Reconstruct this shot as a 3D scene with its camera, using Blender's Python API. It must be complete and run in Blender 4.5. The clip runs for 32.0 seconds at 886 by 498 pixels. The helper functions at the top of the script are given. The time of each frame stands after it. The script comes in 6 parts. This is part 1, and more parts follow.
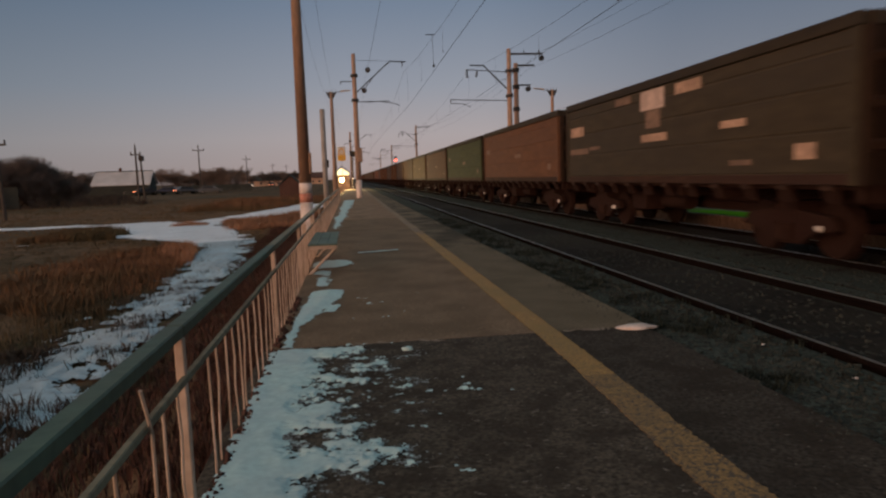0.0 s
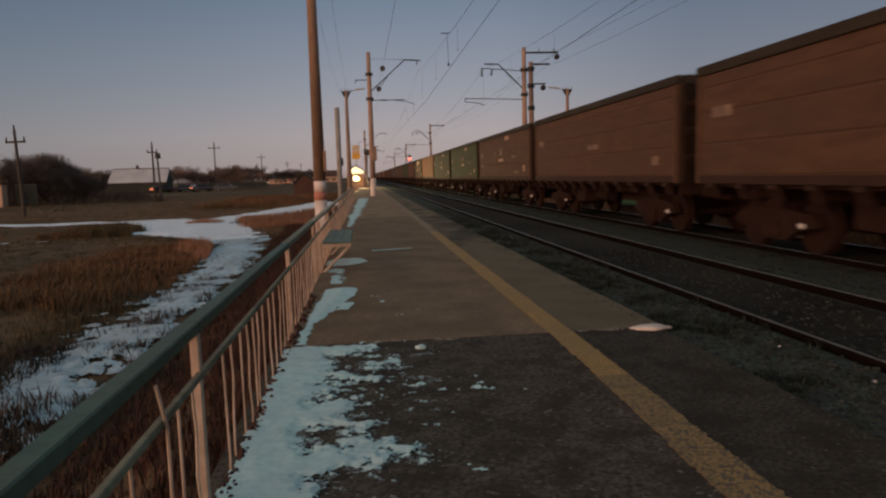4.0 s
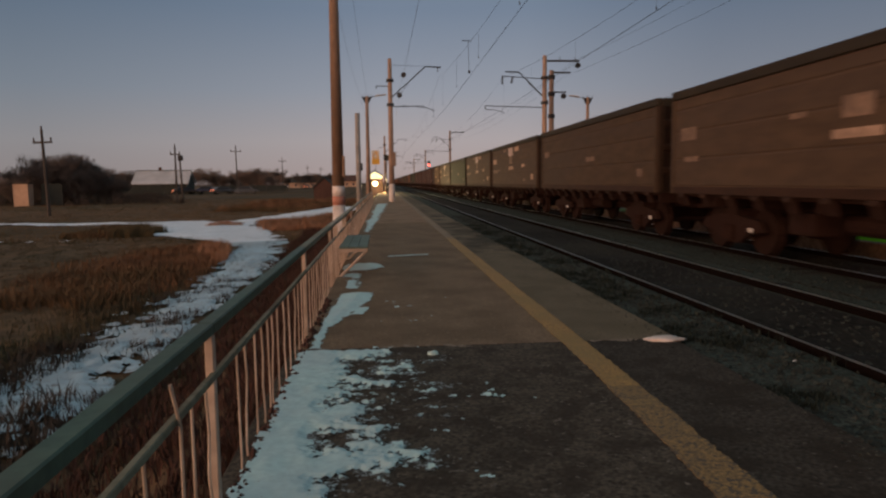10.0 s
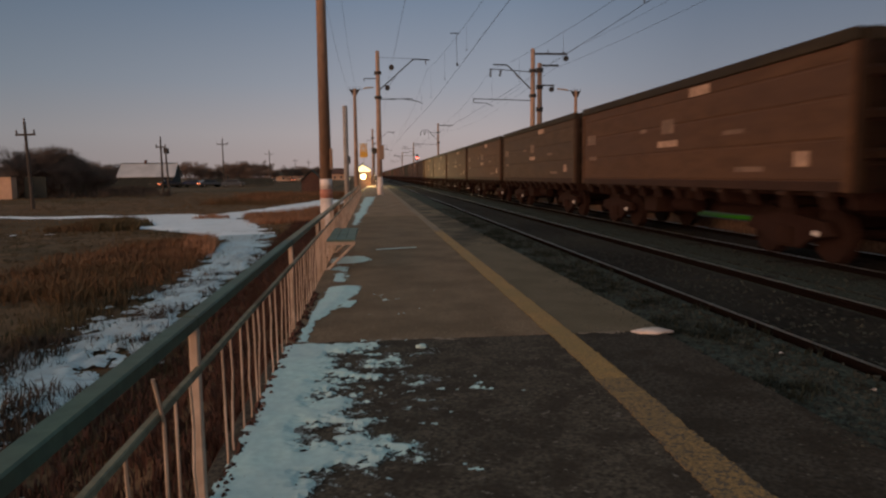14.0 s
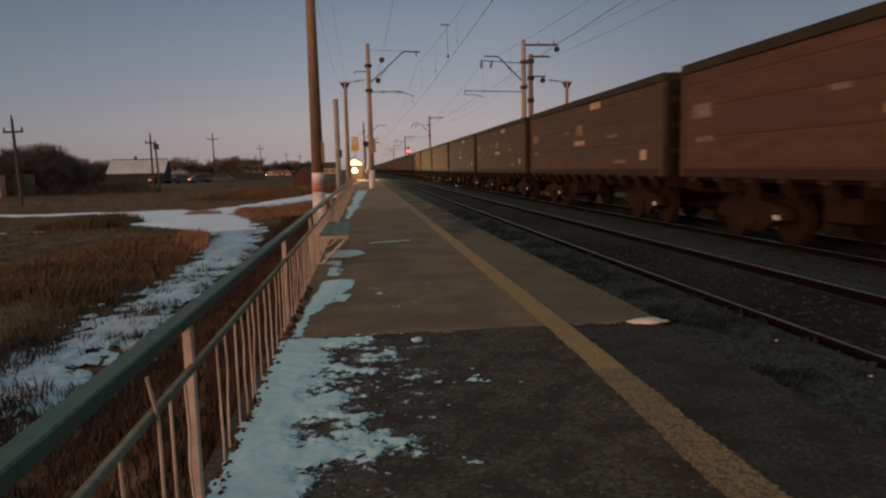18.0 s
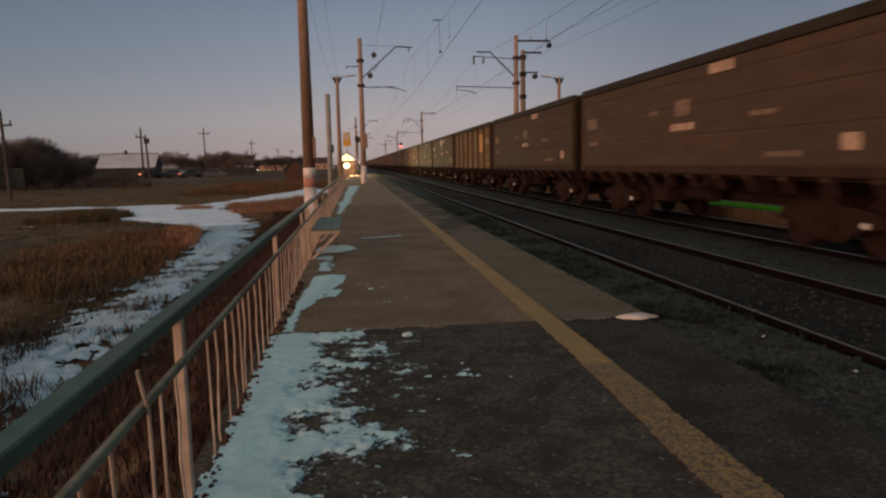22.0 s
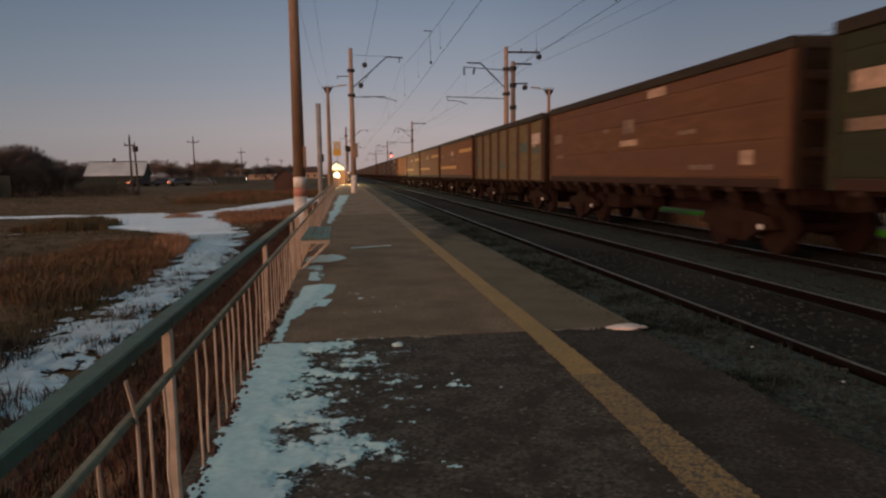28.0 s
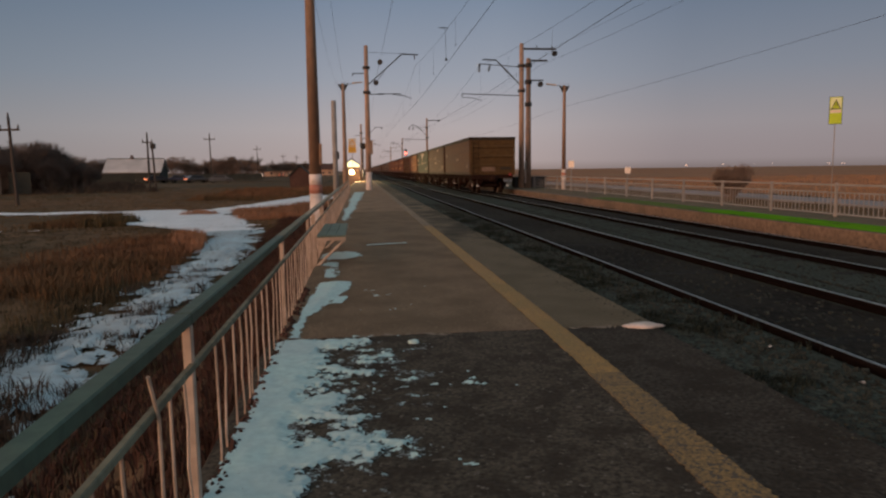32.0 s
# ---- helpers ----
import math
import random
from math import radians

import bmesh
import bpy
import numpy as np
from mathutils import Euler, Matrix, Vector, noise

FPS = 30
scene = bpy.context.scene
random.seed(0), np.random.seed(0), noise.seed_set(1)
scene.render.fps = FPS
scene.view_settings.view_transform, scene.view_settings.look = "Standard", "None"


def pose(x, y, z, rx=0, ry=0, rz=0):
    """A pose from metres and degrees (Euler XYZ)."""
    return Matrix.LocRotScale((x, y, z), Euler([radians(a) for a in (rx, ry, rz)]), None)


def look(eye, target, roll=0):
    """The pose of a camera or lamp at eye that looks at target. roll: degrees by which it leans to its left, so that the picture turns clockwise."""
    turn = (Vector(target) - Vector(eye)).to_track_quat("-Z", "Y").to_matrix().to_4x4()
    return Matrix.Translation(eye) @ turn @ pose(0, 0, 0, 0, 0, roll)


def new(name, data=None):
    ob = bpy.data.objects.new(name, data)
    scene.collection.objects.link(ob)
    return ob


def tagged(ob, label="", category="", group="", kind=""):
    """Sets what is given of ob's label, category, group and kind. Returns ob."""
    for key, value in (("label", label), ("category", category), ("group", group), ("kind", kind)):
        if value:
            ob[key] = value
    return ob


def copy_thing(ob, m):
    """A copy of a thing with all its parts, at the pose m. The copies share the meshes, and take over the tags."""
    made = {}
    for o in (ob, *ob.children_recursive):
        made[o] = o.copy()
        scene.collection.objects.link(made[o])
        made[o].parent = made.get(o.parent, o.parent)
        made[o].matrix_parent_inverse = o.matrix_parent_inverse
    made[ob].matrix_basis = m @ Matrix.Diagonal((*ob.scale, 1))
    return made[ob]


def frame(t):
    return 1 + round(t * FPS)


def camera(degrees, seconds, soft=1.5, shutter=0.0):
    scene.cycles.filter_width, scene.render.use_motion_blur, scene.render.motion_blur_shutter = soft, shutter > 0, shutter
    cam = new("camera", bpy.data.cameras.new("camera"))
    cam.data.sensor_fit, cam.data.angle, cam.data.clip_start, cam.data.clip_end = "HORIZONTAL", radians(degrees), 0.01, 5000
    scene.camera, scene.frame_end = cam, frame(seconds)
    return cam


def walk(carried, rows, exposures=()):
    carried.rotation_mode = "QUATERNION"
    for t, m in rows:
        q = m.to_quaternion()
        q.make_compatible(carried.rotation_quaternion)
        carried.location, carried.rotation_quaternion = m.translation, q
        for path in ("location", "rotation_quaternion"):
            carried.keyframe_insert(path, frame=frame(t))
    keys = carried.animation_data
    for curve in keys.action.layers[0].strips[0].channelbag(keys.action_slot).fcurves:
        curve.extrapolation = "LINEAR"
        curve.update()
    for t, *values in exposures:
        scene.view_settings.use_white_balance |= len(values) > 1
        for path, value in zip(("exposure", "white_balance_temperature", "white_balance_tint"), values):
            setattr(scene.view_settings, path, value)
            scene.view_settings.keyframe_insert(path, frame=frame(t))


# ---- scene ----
cam = camera(66.8, 32.0, soft=2.3, shutter=0.35)
PATH = [
    (0, (0.000, 0.004, 1.419), (1.318, 9.857, 0.335), -1.89),
    (0.5, (0.009, -0.008, 1.424), (1.354, 9.836, 0.296), -1.76),
    (1, (0.010, -0.019, 1.425), (1.400, 9.820, 0.304), -1.62),
    (1.5, (0.007, -0.019, 1.423), (1.378, 9.828, 0.349), -1.84),
    (2, (0.004, -0.007, 1.420), (1.276, 9.862, 0.426), -1.78),
    (2.5, (0.005, -0.015, 1.422), (1.222, 9.863, 0.450), -1.69),
    (3, (-0.000, 0.004, 1.417), (1.187, 9.899, 0.597), -1.25),
    (3.5, (-0.001, 0.008, 1.417), (1.164, 9.884, 0.368), -1.46),
    (5.5, (-0.011, -0.003, 1.423), (1.026, 9.877, 0.272), -1.55),
    (6, (0.001, -0.019, 1.424), (1.077, 9.847, 0.190), -1.68),
    (6.5, (0.002, -0.002, 1.419), (0.921, 9.878, 0.171), -1.68),
    (7, (0.021, -0.042, 1.429), (0.893, 9.845, 0.210), -1.23),
    (7.5, (0.015, -0.026, 1.420), (0.998, 9.855, 0.239), -0.97),
    (8, (0.007, 0.000, 1.419), (0.925, 9.892, 0.275), -0.88),
    (8.5, (0.016, -0.006, 1.423), (0.963, 9.895, 0.383), -0.75),
    (9, (0.015, -0.006, 1.423), (0.969, 9.901, 0.458), -0.79),
    (9.5, (0.016, -0.022, 1.427), (0.918, 9.894, 0.494), -0.76),
    (10, (0.021, -0.036, 1.428), (0.881, 9.877, 0.431), -0.66),
    (10.5, (0.016, -0.016, 1.425), (0.902, 9.889, 0.375), -0.65),
    (11, (0.010, 0.015, 1.419), (0.893, 9.923, 0.396), -0.79),
    (11.5, (0.016, -0.015, 1.423), (0.897, 9.898, 0.443), -0.68),
    (12, (0.016, -0.013, 1.422), (0.899, 9.901, 0.453), -0.57),
    (12.5, (0.018, 0.003, 1.420), (0.941, 9.913, 0.450), -0.63),
    (13, (0.025, -0.001, 1.421), (1.004, 9.899, 0.405), -0.44),
    (13.5, (0.026, -0.007, 1.419), (1.042, 9.883, 0.341), -0.51),
    (15.5, (0.026, -0.011, 1.427), (1.089, 9.869, 0.303), -1.03),
    (16, (0.021, 0.019, 1.417), (1.177, 9.885, 0.264), -0.95),
    (16.5, (0.027, -0.000, 1.420), (1.151, 9.865, 0.229), -1.26),
    (17, (0.025, -0.004, 1.417), (1.096, 9.862, 0.182), -1.68),
    (17.5, (0.024, -0.005, 1.418), (1.107, 9.864, 0.227), -1.32),
    (18, (0.014, 0.026, 1.414), (1.147, 9.888, 0.207), -1.30),
    (18.5, (0.023, -0.014, 1.418), (1.204, 9.833, 0.132), -1.17),
    (19, (0.007, 0.006, 1.413), (1.136, 9.853, 0.086), -0.79),
    (19.5, (0.009, 0.011, 1.411), (1.119, 9.855, 0.051), -0.74),
    (20, (0.017, 0.008, 1.412), (1.170, 9.851, 0.076), -0.76),
    (20.5, (0.023, -0.010, 1.414), (1.185, 9.842, 0.153), -1.10),
    (21, (0.022, -0.005, 1.415), (1.238, 9.842, 0.167), -1.08),
    (21.5, (0.026, -0.021, 1.418), (1.273, 9.821, 0.166), -0.96),
    (22, (0.021, 0.004, 1.413), (1.271, 9.844, 0.141), -1.06),
    (22.5, (0.021, 0.004, 1.410), (1.293, 9.840, 0.131), -1.14),
    (23, (0.024, 0.007, 1.411), (1.348, 9.836, 0.131), -0.75),
    (23.5, (0.025, 0.005, 1.411), (1.382, 9.824, 0.093), -0.74),
    (24, (0.028, 0.011, 1.409), (1.414, 9.816, 0.014), -0.92),
    (24.5, (0.030, 0.006, 1.412), (1.437, 9.808, 0.021), -1.30),
    (25, (0.021, 0.033, 1.408), (1.480, 9.851, 0.190), -1.01),
    (25.5, (0.027, -0.019, 1.417), (1.487, 9.804, 0.242), -1.02),
    (27.5, (0.020, -0.015, 1.419), (1.433, 9.818, 0.271), -0.77),
    (28, (0.014, 0.002, 1.416), (1.420, 9.838, 0.286), -0.72),
    (28.5, (0.015, -0.025, 1.420), (1.438, 9.808, 0.280), -0.74),
    (29, (0.017, -0.014, 1.416), (1.391, 9.825, 0.270), -0.92),
    (29.5, (0.017, 0.006, 1.412), (1.401, 9.842, 0.258), -0.82),
    (30, (0.026, -0.033, 1.423), (1.452, 9.801, 0.302), -0.71),
    (30.5, (0.014, 0.015, 1.413), (1.403, 9.849, 0.241), -0.96),
    (31, (0.012, -0.013, 1.417), (1.324, 9.832, 0.258), -0.82),
    (31.5, (0.008, -0.010, 1.422), (1.238, 9.848, 0.278), -0.58),
    (32, (0.000, 0.000, 1.420), (1.193, 9.859, 0.250), -0.68),
]
walk(cam, [(t, look(eye, target, roll)) for t, eye, target, roll in PATH], exposures=[(0.0, -0.07), (28.0, -0.05), (30.5, 0.03), (32.0, 0.06)])

# ---- sky and light: dusk, the afterglow lies behind the camera ----
world = bpy.data.worlds.new("dusk")
scene.world = world
world.use_nodes = True
wn, wl = world.node_tree.nodes, world.node_tree.links
wn.clear()
w_out = wn.new("ShaderNodeOutputWorld")
w_bg = wn.new("ShaderNodeBackground")
w_co = wn.new("ShaderNodeTexCoord")
w_sep = wn.new("ShaderNodeSeparateXYZ")
wl.new(w_co.outputs["Generated"], w_sep.inputs[0])


def ramp(nodes, stops):
    node = nodes.new("ShaderNodeValToRGB")
    el = node.color_ramp.elements
    while len(el) > 1:
        el.remove(el[-1])
    el[0].position, el[0].color = stops[0][0], (*stops[0][1], 1)
    for place, colour in stops[1:]:
        e = el.new(place)
        e.color = (*colour, 1)
    return node


w_grad = ramp(wn, [(0.0, (0.30, 0.235, 0.22)), (0.012, (0.392, 0.325, 0.314)), (0.06, (0.385, 0.35, 0.362)), (0.13, (0.274, 0.298, 0.354)),
                   (0.24, (0.162, 0.211, 0.29)), (0.45, (0.155, 0.218, 0.265)), (1.0, (0.25, 0.335, 0.365))])
wl.new(w_sep.outputs["Z"], w_grad.inputs[0])
# afterglow towards the sunset, low in the sky behind the camera's left shoulder
w_dot = wn.new("ShaderNodeVectorMath")
w_dot.operation = "DOT_PRODUCT"
w_dot.inputs[1].default_value = (-0.80, -0.60, 0.0)
wl.new(w_co.outputs["Generated"], w_dot.inputs[0])
w_neg = wn.new("ShaderNodeMath")
w_neg.operation = "MULTIPLY_ADD"
w_neg.inputs[1].default_value, w_neg.inputs[2].default_value = 0.5, 0.5
wl.new(w_dot.outputs["Value"], w_neg.inputs[0])
w_az = ramp(wn, [(0.0, (0, 0, 0)), (0.56, (0.0, 0.0, 0.0)), (0.8, (0.4, 0.4, 0.4)), (1.0, (1, 1, 1))])
wl.new(w_neg.outputs[0], w_az.inputs[0])
w_low = ramp(wn, [(0.0, (2.0, 0.92, 0.48)), (0.12, (1.5, 0.78, 0.45)), (0.35, (0.45, 0.32, 0.24)), (0.8, (0, 0, 0))])
wl.new(w_sep.outputs["Z"], w_low.inputs[0])
w_mul = wn.new("ShaderNodeMix")
w_mul.data_type, w_mul.blend_type = "RGBA", "MULTIPLY"
w_mul.inputs["Factor"].default_value = 1.0
wl.new(w_low.outputs[0], w_mul.inputs["A"])
wl.new(w_az.outputs[0], w_mul.inputs["B"])
w_add = wn.new("ShaderNodeMix")
w_add.data_type, w_add.blend_type = "RGBA", "ADD"
w_add.inputs["Factor"].default_value = 1.0
w_xs = wn.new("ShaderNodeMath")
w_xs.operation = "MULTIPLY_ADD"
w_xs.inputs[1].default_value, w_xs.inputs[2].default_value = 0.5, 0.5
wl.new(w_sep.outputs["X"], w_xs.inputs[0])
w_side = ramp(wn, [(0.0, (0.64, 0.69, 0.71)), (0.28, (0.665, 0.72, 0.75)), (0.5, (1.04, 1.03, 1.04)), (0.6, (1.04, 1.03, 1.04)), (0.72, (0.71, 0.73, 0.775)), (1.0, (0.63, 0.65, 0.69))])
wl.new(w_xs.outputs[0], w_side.inputs[0])
w_sm = wn.new("ShaderNodeMix")
w_sm.data_type, w_sm.blend_type = "RGBA", "MULTIPLY"
w_sm.inputs["Factor"].default_value = 1.0
wl.new(w_grad.outputs[0], w_sm.inputs["A"])
wl.new(w_side.outputs[0], w_sm.inputs["B"])
wl.new(w_sm.outputs["Result"], w_add.inputs["A"])
wl.new(w_mul.outputs["Result"], w_add.inputs["B"])
# a faint physical sky with the sun just at the horizon
w_sky = wn.new("ShaderNodeTexSky")
w_sky.sky_type, w_sky.sun_disc = "NISHITA", False
w_sky.sun_elevation, w_sky.sun_rotation = radians(0.5), radians(233)
w_tot = wn.new("ShaderNodeMix")
w_tot.data_type, w_tot.blend_type = "RGBA", "ADD"
w_tot.inputs["Factor"].default_value = 0.02
wl.new(w_add.outputs["Result"], w_tot.inputs["A"])
wl.new(w_sky.outputs[0], w_tot.inputs["B"])
wl.new(w_tot.outputs["Result"], w_bg.inputs["Color"])
w_bg.inputs["Strength"].default_value = 1.0
wl.new(w_bg.outputs[0], w_out.inputs[0])
sun_data = bpy.data.lights.new("sun", "SUN")
sun_data.energy, sun_data.angle, sun_data.color = 1.95, radians(50), (1.0, 0.54, 0.31)
sun_ob = new("sun", sun_data)
sun_ob.matrix_world = look((-32, -24, 6.4), (0, 0, 1.0))
# the flood lamp of the crossing booth
flood_data = bpy.data.lights.new("booth_flood", "SPOT")
flood_data.energy, flood_data.shadow_soft_size, flood_data.color = 3600.0, 0.15, (1.0, 0.73, 0.34)
flood_data.spot_size, flood_data.spot_blend = radians(168), 0.5
flood_ob = new("booth_flood", flood_data)
flood_ob.matrix_world = look((-1.15, 90.9, 1.3), (6.35, 86.0, 1.8))



# ---- materials ----
def mat(name, c1, c2=None, scale=8.0, big=0.5, rough=0.8, metal=0.0, bump=0.3, dist=0.01, stain=None, stain_amt=0.5, vary=0.0, stretch=(1, 1, 1), spec=0.5, sharp=0.15, speck=None, speck_scale=40, speck_at=0.66):
    """Grain between c1 and c2, and stains at a larger size."""
    m = bpy.data.materials.new(name)
    m.use_nodes = True
    n, l = m.node_tree.nodes, m.node_tree.links
    b = n["Principled BSDF"]
    b.inputs["Roughness"].default_value, b.inputs["Metallic"].default_value = rough, metal
    b.inputs["Specular IOR Level"].default_value = spec
    c2 = c2 or tuple(v * 0.6 for v in c1)
    tc, mp = n.new("ShaderNodeTexCoord"), n.new("ShaderNodeMapping")
    mp.inputs["Scale"].default_value = stretch
    info = n.new("ShaderNodeObjectInfo")
    sc = n.new("ShaderNodeVectorMath")
    sc.operation = "MULTIPLY_ADD"
    sc.inputs[1].default_value = (1, 1, 1)
    comb = n.new("ShaderNodeMath")
    comb.operation = "MULTIPLY"
    comb.inputs[1].default_value = 37.0
    l.new(info.outputs["Random"], comb.inputs[0])
    l.new(tc.outputs["Object"], sc.inputs[0])
    l.new(comb.outputs[0], sc.inputs[2])
    l.new(sc.outputs[0], mp.inputs[0])
    fine, large = n.new("ShaderNodeTexNoise"), n.new("ShaderNodeTexNoise")
    fine.inputs["Scale"].default_value, fine.inputs["Detail"].default_value = scale, 6
    large.inputs["Scale"].default_value, large.inputs["Detail"].default_value = big, 5
    l.new(mp.outputs[0], fine.inputs["Vector"])
    l.new(mp.outputs[0], large.inputs["Vector"])
    r1 = ramp(n, [(0.5 - sharp, c2), (0.5 + sharp, c1)])
    l.new(fine.outputs["Fac"], r1.inputs[0])
    mix = n.new("ShaderNodeMix")
    mix.data_type = "RGBA"
    r2 = ramp(n, [(0.42, (0, 0, 0)), (0.62, (stain_amt,) * 3)])
    l.new(large.outputs["Fac"], r2.inputs[0])
    l.new(r2.outputs[0], mix.inputs["Factor"])
    l.new(r1.outputs[0], mix.inputs["A"])
    mix.inputs["B"].default_value = (*(stain or tuple(v * 0.55 for v in c1)), 1)
    last = mix.outputs["Result"]
    if speck:
        dots = n.new("ShaderNodeTexNoise")
        dots.inputs["Scale"].default_value, dots.inputs["Detail"].default_value = speck_scale, 3
        l.new(mp.outputs[0], dots.inputs["Vector"])
        r3 = ramp(n, [(speck_at, (0, 0, 0)), (speck_at + 0.05, (0.9, 0.9, 0.9))])
        l.new(dots.outputs["Fac"], r3.inputs[0])
        m3 = n.new("ShaderNodeMix")
        m3.data_type = "RGBA"
        l.new(r3.outputs[0], m3.inputs["Factor"])
        l.new(last, m3.inputs["A"])
        m3.inputs["B"].default_value = (*speck, 1)
        last = m3.outputs["Result"]
    if vary:
        hsv = n.new("ShaderNodeHueSaturation")
        mr = n.new("ShaderNodeMapRange")
        mr.inputs["To Min"].default_value, mr.inputs["To Max"].default_value = 1 - vary, 1 + vary
        l.new(info.outputs["Random"], mr.inputs["Value"])
        l.new(mr.outputs[0], hsv.inputs["Value"])
        l.new(last, hsv.inputs["Color"])
        last = hsv.outputs[0]
    l.new(last, b.inputs["Base Color"])
    bp = n.new("ShaderNodeBump")
    bp.inputs["Strength"].default_value, bp.inputs["Distance"].default_value = bump, dist
    l.new(fine.outputs["Fac"], bp.inputs["Height"])
    l.new(bp.outputs[0], b.inputs["Normal"])
    return m


def glow(name, colour, strength):
    m = bpy.data.materials.new(name)
    m.use_nodes = True
    b = m.node_tree.nodes["Principled BSDF"]
    b.inputs["Base Color"].default_value = (*colour, 1)
    b.inputs["Emission Color"].default_value = (*colour, 1)
    b.inputs["Emission Strength"].default_value = strength
    return m


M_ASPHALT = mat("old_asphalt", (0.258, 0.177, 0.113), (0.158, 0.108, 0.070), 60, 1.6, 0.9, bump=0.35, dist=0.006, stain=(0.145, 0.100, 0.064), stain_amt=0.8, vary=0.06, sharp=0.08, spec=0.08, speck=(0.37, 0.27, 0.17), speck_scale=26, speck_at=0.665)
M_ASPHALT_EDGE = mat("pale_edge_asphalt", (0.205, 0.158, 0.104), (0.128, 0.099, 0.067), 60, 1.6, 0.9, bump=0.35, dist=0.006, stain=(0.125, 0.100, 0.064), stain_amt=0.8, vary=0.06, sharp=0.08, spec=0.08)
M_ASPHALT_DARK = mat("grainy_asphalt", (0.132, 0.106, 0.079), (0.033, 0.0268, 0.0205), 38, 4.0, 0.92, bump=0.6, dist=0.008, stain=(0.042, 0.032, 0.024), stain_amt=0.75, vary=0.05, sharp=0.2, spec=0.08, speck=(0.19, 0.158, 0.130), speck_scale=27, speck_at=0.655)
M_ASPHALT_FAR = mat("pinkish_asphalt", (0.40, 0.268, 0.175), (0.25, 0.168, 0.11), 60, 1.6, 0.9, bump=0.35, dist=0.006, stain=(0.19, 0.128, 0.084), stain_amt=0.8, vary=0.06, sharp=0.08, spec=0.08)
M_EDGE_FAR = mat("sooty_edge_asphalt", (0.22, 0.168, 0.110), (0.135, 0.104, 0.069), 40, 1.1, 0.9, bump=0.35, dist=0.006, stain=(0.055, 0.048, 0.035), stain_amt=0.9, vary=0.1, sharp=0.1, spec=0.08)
# Near edge slabs: the view corner's lens falloff darkens this asphalt's colour
M_ASPHALT_FALLOFF = mat("falloff_dark_asphalt", (0.091, 0.0745, 0.058), (0.022, 0.0185, 0.015), 38, 4.0, 0.92, bump=0.6, dist=0.008, stain=(0.034, 0.026, 0.019), stain_amt=0.75, vary=0.05, sharp=0.2, spec=0.08, speck=(0.15, 0.125, 0.10), speck_scale=27, speck_at=0.655)
M_PALE_WEAR = mat("pale_worn_asphalt", (0.34, 0.265, 0.20), (0.22, 0.17, 0.125), 40, 3.0, 0.9, bump=0.3, dist=0.004, stain=(0.16, 0.12, 0.09), spec=0.08)
M_PLAT_WALL = mat("platform_concrete", (0.25, 0.165, 0.108), (0.135, 0.088, 0.058), 9, 0.8, 0.9, stain=(0.12, 0.085, 0.055), stain_amt=0.7)
M_YELLOW = mat("worn_yellow_paint", (0.47, 0.255, 0.068), (0.20, 0.115, 0.042), 60, 2.6, 0.8, stain=(0.26, 0.165, 0.05), stain_amt=0.7, bump=0.5, sharp=0.12, speck=(0.14, 0.10, 0.06), speck_scale=45, speck_at=0.60)
M_YELLOW_FAINT = mat("almost_rubbed_off_paint", (0.34, 0.235, 0.125), (0.18, 0.13, 0.078), 40, 1.2, 0.85, stain=(0.16, 0.115, 0.075), stain_amt=0.7, bump=0.4)
M_YELLOW_WORN = mat("rubbed_yellow_paint", (0.36, 0.205, 0.066), (0.12, 0.078, 0.038), 60, 3.2, 0.85, stain=(0.19, 0.118, 0.050), stain_amt=0.5, bump=0.5, sharp=0.14, speck=(0.08, 0.062, 0.045), speck_scale=40, speck_at=0.55)
M_GREEN_DULL = mat("dull_green_strip", (0.13, 0.22, 0.05), (0.11, 0.13, 0.05), 2.5, 0.4, 0.9, spec=0.0, stain=(0.17, 0.13, 0.08), stretch=(1.5, 0.2, 1))
M_GREEN_LINE = mat("vivid_green_strip", (0.19, 0.43, 0.018), (0.085, 0.21, 0.014), 2.5, 0.4, 0.9, spec=0.0, stain=(0.09, 0.26, 0.02), stretch=(1.5, 0.2, 1), speck=(0.06, 0.06, 0.03), speck_scale=4, speck_at=0.6)
M_SNOW = mat("snow", (0.53, 0.72, 0.70), (0.43, 0.61, 0.60), 22, 1.6, 0.75, bump=0.25, dist=0.01, stain=(0.46, 0.56, 0.57), stain_amt=0.5, speck=(0.20, 0.19, 0.18), speck_scale=30, speck_at=0.73)
M_SLUSH = mat("thin_slush", (0.34, 0.38, 0.37), (0.22, 0.24, 0.23), 40, 4, 0.8, bump=0.3, dist=0.005, stain=(0.2, 0.2, 0.19), speck=(0.045, 0.034, 0.025), speck_scale=55, speck_at=0.47)
# Darker copy of the field snow, with lens falloff put into its colour
M_SNOW_DIMMED = mat("dimmed_ditch_snow", (0.50, 0.65, 0.705), (0.36, 0.45, 0.50), 6, 0.7, 0.8, bump=0.6, dist=0.03, stain=(0.36, 0.40, 0.42), stain_amt=0.65, speck=(0.20, 0.17, 0.15), speck_scale=9, speck_at=0.63)
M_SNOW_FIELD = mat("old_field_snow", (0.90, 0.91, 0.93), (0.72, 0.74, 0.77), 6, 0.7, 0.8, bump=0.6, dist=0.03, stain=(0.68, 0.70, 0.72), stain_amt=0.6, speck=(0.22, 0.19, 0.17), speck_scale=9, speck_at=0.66)
